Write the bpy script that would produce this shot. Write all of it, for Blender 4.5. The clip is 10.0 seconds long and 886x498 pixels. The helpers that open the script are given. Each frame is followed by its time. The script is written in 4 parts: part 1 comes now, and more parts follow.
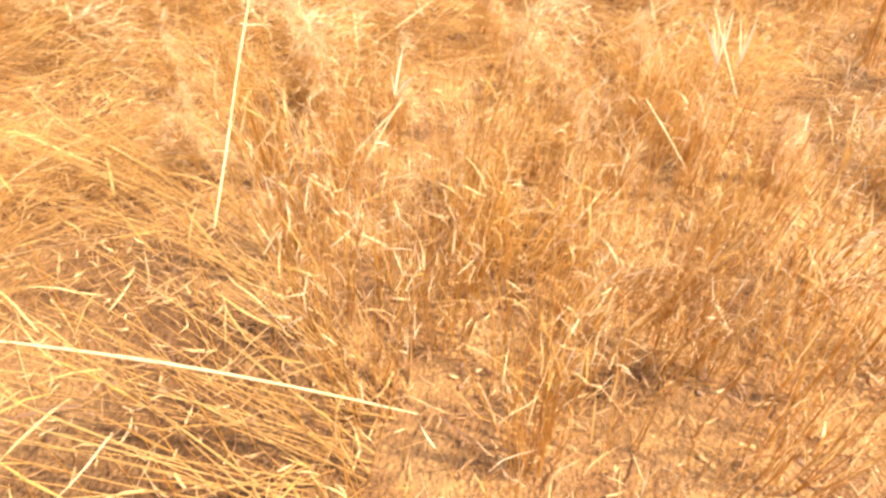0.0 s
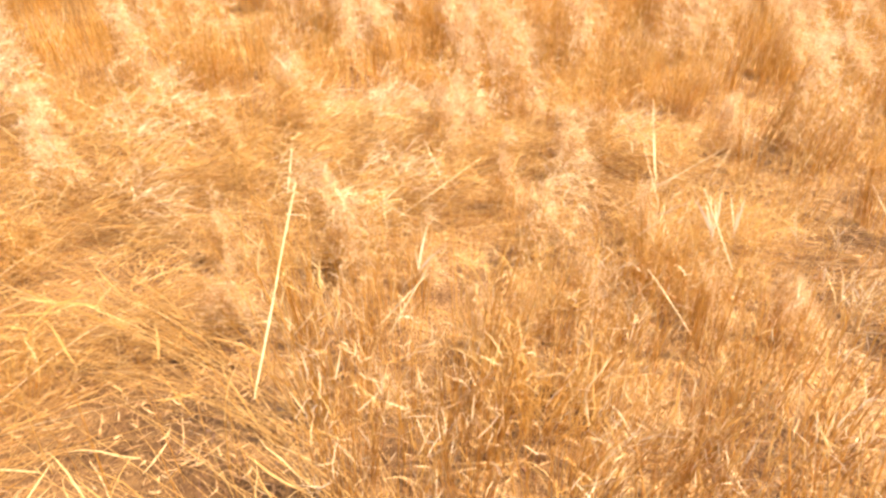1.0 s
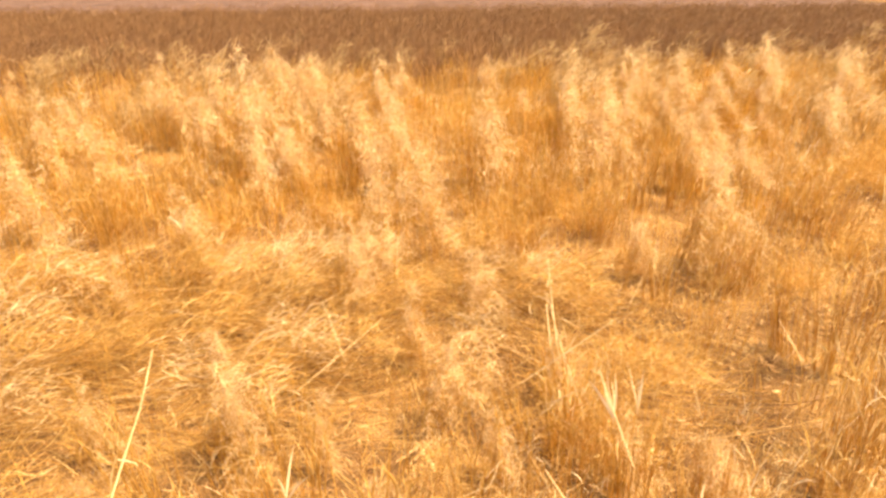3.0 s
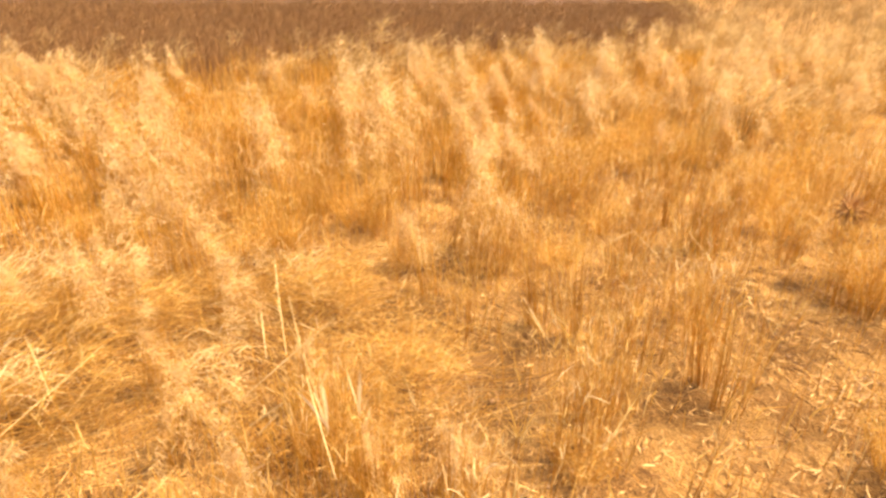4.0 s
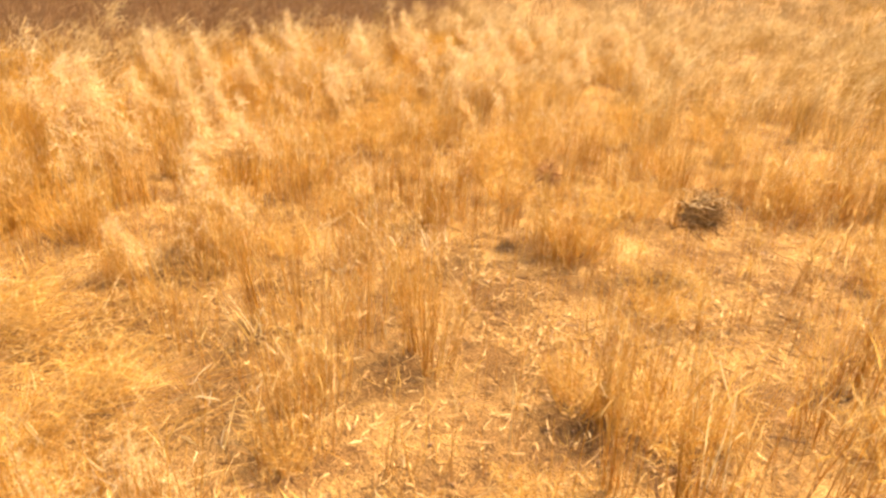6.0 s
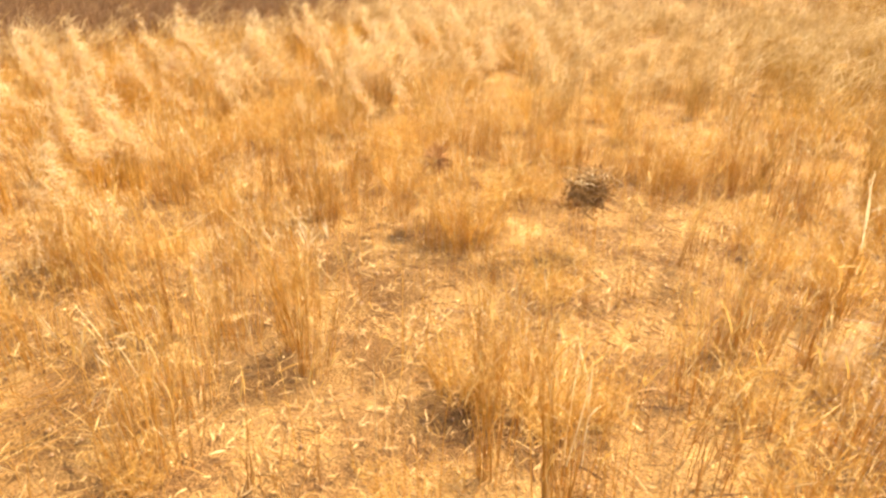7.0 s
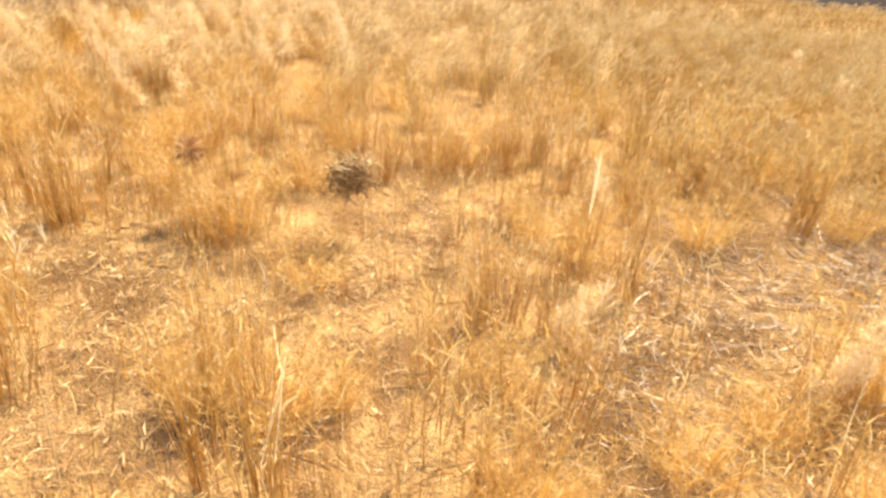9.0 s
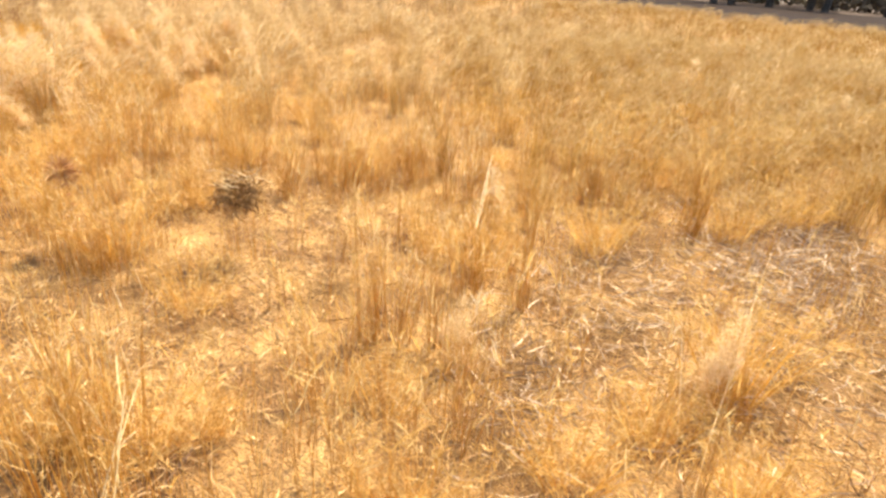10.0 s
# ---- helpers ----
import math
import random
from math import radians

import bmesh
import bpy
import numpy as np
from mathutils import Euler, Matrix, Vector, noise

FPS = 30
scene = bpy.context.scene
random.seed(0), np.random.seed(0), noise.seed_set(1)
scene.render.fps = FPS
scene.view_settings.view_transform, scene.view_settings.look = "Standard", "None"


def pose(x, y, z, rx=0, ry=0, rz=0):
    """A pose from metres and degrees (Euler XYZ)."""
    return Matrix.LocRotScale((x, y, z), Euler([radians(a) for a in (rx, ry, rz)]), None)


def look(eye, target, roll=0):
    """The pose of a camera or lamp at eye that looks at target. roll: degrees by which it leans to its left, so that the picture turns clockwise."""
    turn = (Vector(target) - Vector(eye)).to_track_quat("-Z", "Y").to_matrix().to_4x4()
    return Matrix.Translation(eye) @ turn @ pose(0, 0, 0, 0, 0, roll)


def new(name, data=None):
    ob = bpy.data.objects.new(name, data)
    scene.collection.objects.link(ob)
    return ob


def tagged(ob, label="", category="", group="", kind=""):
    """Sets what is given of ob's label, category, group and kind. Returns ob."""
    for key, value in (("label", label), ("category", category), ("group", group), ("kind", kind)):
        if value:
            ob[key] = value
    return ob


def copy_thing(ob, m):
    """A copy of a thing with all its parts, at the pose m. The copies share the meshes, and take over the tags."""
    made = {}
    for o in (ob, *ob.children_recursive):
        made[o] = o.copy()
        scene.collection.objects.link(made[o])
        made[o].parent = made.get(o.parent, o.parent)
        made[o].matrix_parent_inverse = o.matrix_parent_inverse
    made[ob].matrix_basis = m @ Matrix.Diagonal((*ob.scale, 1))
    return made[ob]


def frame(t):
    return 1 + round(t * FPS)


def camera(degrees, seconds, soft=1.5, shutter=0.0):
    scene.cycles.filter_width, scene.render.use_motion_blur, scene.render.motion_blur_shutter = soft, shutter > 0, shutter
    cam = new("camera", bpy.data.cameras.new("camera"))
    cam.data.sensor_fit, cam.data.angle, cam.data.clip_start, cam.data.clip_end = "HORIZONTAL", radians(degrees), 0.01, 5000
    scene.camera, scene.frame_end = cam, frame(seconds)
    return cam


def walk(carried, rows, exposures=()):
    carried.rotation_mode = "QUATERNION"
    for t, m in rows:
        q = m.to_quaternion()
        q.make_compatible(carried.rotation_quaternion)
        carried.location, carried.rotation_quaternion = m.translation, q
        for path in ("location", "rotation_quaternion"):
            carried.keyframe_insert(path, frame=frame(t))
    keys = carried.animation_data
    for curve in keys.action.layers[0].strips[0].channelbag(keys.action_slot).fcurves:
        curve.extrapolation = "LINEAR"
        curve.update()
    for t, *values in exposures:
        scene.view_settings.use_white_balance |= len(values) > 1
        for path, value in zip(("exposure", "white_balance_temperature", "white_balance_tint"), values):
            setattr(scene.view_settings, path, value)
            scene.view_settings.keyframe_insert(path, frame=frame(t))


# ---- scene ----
# ---- camera and its way: seconds, eye, yaw, pitch, roll ----
cam = camera(70.6, 10.0, soft=2.8)
ROWS = [
    (0.0, 0.000, 0.000, 1.177, 0.01, -46.69, 4.03),
    (0.5, 0.011, -0.038, 1.198, 2.55, -37.79, 1.51),
    (1.0, 0.010, -0.051, 1.280, 3.78, -33.51, 1.11),
    (1.5, 0.003, -0.031, 1.336, 4.93, -30.46, 1.40),
    (2.0, -0.008, 0.010, 1.404, 3.80, -27.74, 2.36),
    (2.2, -0.004, 0.032, 1.431, 3.92, -26.86, 1.68),
    (3.3, 0.269, 0.209, 1.409, -6.09, -24.49, -0.36),
    (3.5, 0.334, 0.220, 1.402, -10.28, -24.90, 0.36),
    (4.0, 0.478, 0.220, 1.386, -18.15, -24.94, 1.45),
    (4.5, 0.578, 0.218, 1.366, -22.65, -24.98, 1.10),
    (5.0, 0.676, 0.173, 1.366, -27.55, -25.00, 0.98),
    (5.5, 0.757, 0.119, 1.386, -32.91, -25.24, 1.81),
    (5.7, 0.778, 0.101, 1.393, -34.98, -25.24, 2.39),
    (6.8, 1.008, 0.003, 1.359, -41.73, -26.38, 2.13),
    (7.0, 1.045, -0.017, 1.342, -43.57, -25.84, 1.95),
    (7.5, 1.152, -0.074, 1.301, -47.60, -25.64, 3.10),
    (8.0, 1.232, -0.155, 1.307, -52.32, -25.85, 3.73),
    (8.5, 1.292, -0.199, 1.298, -56.35, -26.40, 4.53),
    (9.0, 1.337, -0.266, 1.311, -58.92, -25.76, 4.53),
    (9.5, 1.396, -0.337, 1.330, -63.31, -24.00, 5.30),
    (10.0, 1.455, -0.423, 1.327, -65.07, -24.35, 4.72),
]
EXPOSURES = [(0.0, 1.76, 6500, 24), (1.0, 1.63, 6500, 23), (2.2, 1.58, 6400, 22), (3.3, 1.42, 8700, 18), (5.7, 1.48, 8400, 17), (7.5, 1.62, 6900, 9), (8.5, 1.65, 6300, 6), (9.5, 1.64, 6050, 6), (10.0, 1.59, 6300, 8)]
walk(cam, [(t, pose(x, y, z, 90 + p, 0, w) @ pose(0, 0, 0, 0, 0, r)) for t, x, y, z, w, p, r in ROWS], EXPOSURES)

# ---- daylight ----
SUN_AZ, SUN_EL = radians(100), radians(61)
TO_SUN = Vector((math.sin(SUN_AZ) * math.cos(SUN_EL), math.cos(SUN_AZ) * math.cos(SUN_EL), math.sin(SUN_EL)))
world = bpy.data.worlds.new("sky")
scene.world = world
world.use_nodes = True
sky = world.node_tree.nodes.new("ShaderNodeTexSky")
sky.sky_type, sky.sun_disc, sky.sun_elevation, sky.sun_rotation, sky.dust_density = "NISHITA", False, SUN_EL, SUN_AZ, 3.0
background = world.node_tree.nodes["Background"]
background.inputs["Strength"].default_value = 0.145
world.node_tree.links.new(sky.outputs["Color"], background.inputs["Color"])
sun = new("sun", bpy.data.lights.new("sun", "SUN"))
sun.data.energy, sun.data.angle, sun.data.color = 4.1, radians(1.6), (1.0, 0.84, 0.60)
sun.matrix_world = look(TO_SUN * 60, (0, 0, 0))

# ---- materials ----
rng = np.random.default_rng(7)


def node(tree, kind, **inputs):
    n = tree.nodes.new(kind)
    for key, value in inputs.items():
        n.inputs[key.replace("_", " ")].default_value = value
    return n


def ramp(tree, colours):
    n = tree.nodes.new("ShaderNodeValToRGB")
    n.color_ramp.interpolation = "LINEAR"
    while len(n.color_ramp.elements) < len(colours):
        n.color_ramp.elements.new(0.5)
    for e, (at, c) in zip(n.color_ramp.elements, colours):
        e.position, e.color = at, (*c, 1)
    return n


def straw_material(name, colours, clear=0.35, rough=0.5, mottle=0.35):
    """Dry grass: each blade takes its own tone, mottled along its length, and lets some light through."""
    m = bpy.data.materials.new(name)
    m.use_nodes = True
    t = m.node_tree
    bsdf, out = t.nodes["Principled BSDF"], t.nodes["Material Output"]
    geo = node(t, "ShaderNodeNewGeometry")
    info = node(t, "ShaderNodeObjectInfo")
    coord = node(t, "ShaderNodeTexCoord")
    spots = node(t, "ShaderNodeTexNoise", Scale=38.0, Detail=4.0)
    t.links.new(coord.outputs["Object"], spots.inputs["Vector"])
    tone = node(t, "ShaderNodeMath")
    tone.operation = "MULTIPLY_ADD"
    tone.inputs[1].default_value, tone.inputs[2].default_value = 0.25, -0.125
    t.links.new(info.outputs["Random"], tone.inputs[0])
    add = node(t, "ShaderNodeMath")
    add.operation, add.use_clamp = "ADD", True
    t.links.new(geo.outputs["Random Per Island"], add.inputs[0])
    t.links.new(tone.outputs[0], add.inputs[1])
    colour = ramp(t, colours)
    t.links.new(add.outputs[0], colour.inputs["Fac"])
    worn = ramp(t, [(0.3, (0.55, 0.5, 0.46)), (0.62, (1.0, 1.0, 1.0))])
    t.links.new(spots.outputs["Fac"], worn.inputs["Fac"])
    mix = node(t, "ShaderNodeMixRGB", Fac=mottle)
    mix.blend_type = "MULTIPLY"
    t.links.new(colour.outputs["Color"], mix.inputs["Color1"])
    t.links.new(worn.outputs["Color"], mix.inputs["Color2"])
    t.links.new(mix.outputs["Color"], bsdf.inputs["Base Color"])
    bsdf.inputs["Roughness"].default_value = rough
    bsdf.inputs["Specular IOR Level"].default_value = 0.35
    if clear > 0:
        thin = node(t, "ShaderNodeBsdfTranslucent")
        t.links.new(mix.outputs["Color"], thin.inputs["Color"])
        both = node(t, "ShaderNodeMixShader", Fac=clear)
        t.links.new(bsdf.outputs[0], both.inputs[1])
        t.links.new(thin.outputs[0], both.inputs[2])
        t.links.new(both.outputs[0], out.inputs["Surface"])
    return m


def earth_material(name, dark, mid, pale, chaff=0.55, scale=1.0, relief=0.012):
    """Dry trodden soil with crumbs, dust and fine chaff."""
    m = bpy.data.materials.new(name)
    m.use_nodes = True
    t = m.node_tree
    bsdf = t.nodes["Principled BSDF"]
    coord = node(t, "ShaderNodeTexCoord")
    broad = node(t, "ShaderNodeTexNoise", Scale=3.4 * scale, Detail=6.0, Roughness=0.6)
    fine = node(t, "ShaderNodeTexNoise", Scale=70.0 * scale, Detail=5.0, Roughness=0.7)
    crumbs = node(t, "ShaderNodeTexVoronoi", Scale=95.0 * scale)
    for n in (broad, fine, crumbs):
        t.links.new(coord.outputs["Object"], n.inputs["Vector"])
    base = ramp(t, [(0.38, dark), (0.56, mid), (0.76, pale)])
    t.links.new(broad.outputs["Fac"], base.inputs["Fac"])
    specks = ramp(t, [(0.42, (0.55, 0.55, 0.55)), (0.6, (1.25, 1.2, 1.1))])
    t.links.new(fine.outputs["Fac"], specks.inputs["Fac"])
    mix = node(t, "ShaderNodeMixRGB", Fac=chaff)
    mix.blend_type = "MULTIPLY"
    t.links.new(base.outputs["Color"], mix.inputs["Color1"])
    t.links.new(specks.outputs["Color"], mix.inputs["Color2"])
    # darker spots: open soil, and shade beside tufts painted as soil colour
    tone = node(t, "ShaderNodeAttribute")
    tone.attribute_name = "soil_shade_tone"
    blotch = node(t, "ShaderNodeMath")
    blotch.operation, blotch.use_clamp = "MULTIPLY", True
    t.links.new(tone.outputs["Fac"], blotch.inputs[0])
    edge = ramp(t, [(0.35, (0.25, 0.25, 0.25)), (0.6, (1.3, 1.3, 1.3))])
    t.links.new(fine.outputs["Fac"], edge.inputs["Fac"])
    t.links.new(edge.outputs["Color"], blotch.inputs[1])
    darkened = node(t, "ShaderNodeMixRGB", Color2=(dark[0] * 0.62, dark[1] * 0.60, dark[2] * 0.56, 1))
    t.links.new(blotch.outputs[0], darkened.inputs["Fac"])
    t.links.new(mix.outputs["Color"], darkened.inputs["Color1"])
    t.links.new(darkened.outputs["Color"], bsdf.inputs["Base Color"])
    bsdf.inputs["Roughness"].default_value = 0.95
    bsdf.inputs["Specular IOR Level"].default_value = 0.04
    bump = node(t, "ShaderNodeBump", Strength=0.8, Distance=relief)
    total = node(t, "ShaderNodeMath")
    t.links.new(fine.outputs["Fac"], total.inputs[0])
    t.links.new(crumbs.outputs["Distance"], total.inputs[1])
    t.links.new(total.outputs[0], bump.inputs["Height"])
    t.links.new(bump.outputs["Normal"], bsdf.inputs["Normal"])
    return m


STEM = straw_material("golden_stem", [(0.0, (0.46, 0.225, 0.038)), (0.4, (0.59, 0.315, 0.056)), (0.75, (0.70, 0.41, 0.09)), (1.0, (0.79, 0.54, 0.16))], 0.48, 0.55)
BROWN_STEM = straw_material("brown_stem", [(0.0, (0.40, 0.21, 0.05)), (0.5, (0.52, 0.29, 0.07)), (1.0, (0.64, 0.38, 0.10))], 0.45, 0.5)
LEAF = straw_material("dry_leaf", [(0.0, (0.48, 0.255, 0.055)), (0.35, (0.61, 0.355, 0.085)), (0.7, (0.71, 0.455, 0.14)), (1.0, (0.82, 0.61, 0.27))], 0.48, 0.5)
PLUME = straw_material("pale_plume", [(0.0, (0.65, 0.43, 0.175)), (0.4, (0.77, 0.56, 0.275)), (1.0, (0.85, 0.69, 0.41))], 0.4, 0.7, 0.2)
MAT = straw_material("lodged_straw", [(0.0, (0.34, 0.17, 0.04)), (0.3, (0.48, 0.275, 0.07)), (0.7, (0.59, 0.37, 0.115)), (1.0, (0.70, 0.49, 0.20))], 0.4, 0.6)
BLEACHED = straw_material("bleached_straw", [(0.0, (0.62, 0.42, 0.16)), (1.0, (0.78, 0.60, 0.32))], 0.25, 0.4, 0.3)
WHITE_LEAF = straw_material("whitish_leaf", [(0.0, (0.68, 0.50, 0.24)), (1.0, (0.84, 0.69, 0.44))], 0.4, 0.5, 0.25)
LITTER = straw_material("litter", [(0.0, (0.16, 0.085, 0.04)), (0.25, (0.38, 0.22, 0.085)), (0.7, (0.56, 0.36, 0.15)), (1.0, (0.69, 0.49, 0.235))], 0.2, 0.6, 0.5)
GREY_LITTER = straw_material("weathered_litter", [(0.0, (0.15, 0.10, 0.065)), (0.5, (0.44, 0.315, 0.195)), (1.0, (0.76, 0.61, 0.41))], 0.08, 0.6, 0.5)
RUST_GRASS = straw_material("rust_brown_grass", [(0.0, (0.17, 0.085, 0.035)), (0.5, (0.27, 0.142, 0.056)), (1.0, (0.37, 0.215, 0.09))], 0.2, 0.7)
TAN_GRASS = straw_material("tan_grass", [(0.0, (0.24, 0.135, 0.05)), (0.5, (0.37, 0.23, 0.085)), (1.0, (0.52, 0.35, 0.15))], 0.3, 0.6)
FIELD_GRASS = straw_material("field_grass", [(0.0, (0.33, 0.19, 0.054)), (0.5, (0.46, 0.28, 0.09)), (1.0, (0.61, 0.425, 0.17))], 0.42, 0.55)
FIELD_TOP = straw_material("field_grass_tops", [(0.0, (0.53, 0.345, 0.13)), (1.0, (0.77, 0.575, 0.29))], 0.45, 0.6)
TAN_TOP = straw_material("tan_grass_tops", [(0.0, (0.42, 0.265, 0.10)), (1.0, (0.65, 0.47, 0.23))], 0.4, 0.6)
AMBER_GRASS = straw_material("amber_grass", [(0.0, (0.26, 0.135, 0.028)), (0.5, (0.38, 0.21, 0.046)), (1.0, (0.52, 0.315, 0.08))], 0.35, 0.6)
AMBER_TOP = straw_material("amber_grass_tops", [(0.0, (0.42, 0.26, 0.08)), (1.0, (0.66, 0.465, 0.195))], 0.35, 0.6)
# hay tones darkened to hold the clump's self-shadow
SHADED_HAY = straw_material("shaded_hay", [(0.0, (0.19, 0.10, 0.034)), (0.6, (0.29, 0.16, 0.05)), (1.0, (0.42, 0.25, 0.085))], 0.1, 0.8)
THISTLE = straw_material("withered_thistle", [(0.0, (0.30, 0.145, 0.05)), (0.6, (0.46, 0.24, 0.085)), (1.0, (0.60, 0.36, 0.15))], 0.1, 0.7)
SOIL = earth_material("field_soil", (0.18, 0.10, 0.042), (0.32, 0.19, 0.074), (0.48, 0.31, 0.13))
# road strip, darker than asphalt: shade on the ground is in its colour
ROAD_AND_SHADE = earth_material("road_and_shade", (0.021, 0.014, 0.010), (0.028, 0.019, 0.014), (0.040, 0.027, 0.020), 0.3, 0.3, 0.004)
BARE = earth_material("bare_dark_earth", (0.10, 0.062, 0.045), (0.145, 0.09, 0.066), (0.18, 0.115, 0.085), 0.4, 0.35)
PALE_EARTH = earth_material("pale_open_ground", (0.07, 0.052, 0.04), (0.1, 0.075, 0.058), (0.13, 0.1, 0.08), 0.3, 0.2)
CLOD = earth_material("soil_clod", (0.20, 0.125, 0.07), (0.30, 0.19, 0.11), (0.46, 0.31, 0.18), 0.3, 1.6, 0.001)
BARK = earth_material("tree_bark", (0.05, 0.04, 0.032), (0.09, 0.07, 0.055), (0.14, 0.11, 0.085), 0.5, 0.6)
SCRUB = straw_material("far_scrub", [(0.0, (0.07, 0.053, 0.035)), (0.6, (0.11, 0.083, 0.054)), (1.0, (0.15, 0.115, 0.07))], 0.15, 0.8)
FOLIAGE = straw_material("tree_foliage", [(0.0, (0.05, 0.055, 0.024)), (0.6, (0.08, 0.083, 0.036)), (1.0, (0.12, 0.11, 0.05))], 0.3, 0.6)


# ---- strands: curved blades and stems as meshes ----
def strands(base, length, lean, curl, heading, k=5, wobble=0.0):
    """Paths that start at base and lean and curl towards their heading: an array n x k x 3."""
    n = len(base)
    s = (np.arange(k - 1) + 0.5) / (k - 1)
    theta = lean[:, None] + curl[:, None] * s**1.5
    turn = heading[:, None] + wobble * np.cumsum(rng.normal(0, 1, (n, k - 1)), 1)
    step = np.stack([np.sin(theta) * np.cos(turn), np.sin(theta) * np.sin(turn), np.cos(theta)], -1) * (length / (k - 1))[:, None, None]
    path = np.concatenate([np.zeros((n, 1, 3)), np.cumsum(step, 1)], 1) + base[:, None]
    path[..., 2] = np.maximum(path[..., 2], 0.006)
    return path


def unit(v):
    return v / np.maximum(np.linalg.norm(v, axis=-1, keepdims=True), 1e-9)


def skin(path, width, profile, sides):
    """Vertices and quads along the paths: flat blades (2 sides) or round stems (3 or more)."""
    n, k, _ = path.shape
    along = unit(np.gradient(path, axis=1))
    ref = unit(rng.normal(0, 1, (n, 1, 3)) * (1, 1, 0.6))
    a = unit(np.cross(along, ref))
    b = np.cross(along, a)
    r = (0.5 * np.asarray(width)[:, None] * np.asarray(profile)[None])[..., None]
    if sides == 2:
        ring = np.stack([path - a * r, path + a * r], 2)
    else:
        ring = np.stack([path + r * (math.cos(2 * math.pi * j / sides) * a + math.sin(2 * math.pi * j / sides) * b) for j in range(sides)], 2)
    index = np.arange(n * k * sides).reshape(n, k, sides)
    pairs = [(0, 1)] if sides == 2 else [(j, (j + 1) % sides) for j in range(sides)]
    quads = np.concatenate([np.stack([index[:, :-1, i], index[:, :-1, j], index[:, 1:, j], index[:, 1:, i]], -1).reshape(-1, 4) for i, j in pairs])
    return ring.reshape(-1, 3), quads


def joined(pieces):
    """Several (vertices, quads) as one."""
    verts, quads, start = [], [], 0
    for v, q in pieces:
        verts.append(v)
        quads.append(q + start)
        start += len(v)
    return np.concatenate(verts), np.concatenate(quads)


def quad_mesh(name, verts, quads, material, smooth=True):
    me = bpy.data.meshes.new(name)
    me.vertices.add(len(verts))
    me.vertices.foreach_set("co", np.ascontiguousarray(verts, np.float32).ravel())
    me.loops.add(4 * len(quads))
    me.loops.foreach_set("vertex_index", np.ascontiguousarray(quads, np.int32).ravel())
    me.polygons.add(len(quads))
    me.polygons.foreach_set("loop_start", np.arange(0, 4 * len(quads), 4, dtype=np.int32))
    me.polygons.foreach_set("use_smooth", np.full(len(quads), smooth))
    me.materials.append(material)
    me.update(calc_edges=True)
    return me


def part(name, shape, material, parent, label=""):
    ob = new(name, quad_mesh(name, *shape, material))
    ob.parent = parent
    return tagged(ob, label)


def uni(lo, hi, n):
    return rng.uniform(lo, hi, n)


def disc(n, radius):
    a, r = uni(0, 2 * math.pi, n), radius * np.sqrt(uni(0, 1, n))
    return np.stack([r * np.cos(a), r * np.sin(a), np.zeros(n)], -1)


TAPER = {k: np.linspace(1.0, 0.25, k) for k in range(3, 9)}
BLADE = {3: [0.7, 1.0, 0.15], 4: [0.6, 1.0, 0.8, 0.1], 5: [0.6, 1.0, 0.95, 0.65, 0.08], 6: [0.5, 0.9, 1.0, 0.85, 0.5, 0.06]}


# ---- the plan of the field ----
def smooth(a, b, v):
    t = np.clip((v - a) / (b - a), 0, 1)
    return t * t * (3 - 2 * t)


def blob(x, y, cx, cy, rx, ry=None):
    return np.exp(-(((x - cx) / rx) ** 2) - (((y - cy) / (ry or rx)) ** 2))


def patchy(x, y, scale, seed):
    out = 0
    r = np.random.default_rng(seed)
    for _ in range(7):
        a, f, p = r.uniform(0, math.pi), scale * r.uniform(0.6, 1.7), r.uniform(0, 6.28)
        out = out + np.sin(f * (x * math.cos(a) + y * math.sin(a)) + p)
    return 0.5 + out / 7


def lodged(x, y):
    """How far the grass lies flat: the wide flattened swath, and a second one."""
    edge = 0.30 + 0.32 * np.clip(y - 0.6, 0, 4)
    first = smooth(0.25, -0.25, x - edge) * smooth(0.75, 1.15, y + 0.35 * np.clip(-x, 0, 1.2)) * smooth(3.35, 2.7, y)
    second = smooth(2.6, 3.0, x) * smooth(4.3, 3.7, x) * smooth(-0.3, -0.6, y)
    return np.clip(first + second, 0, 1)


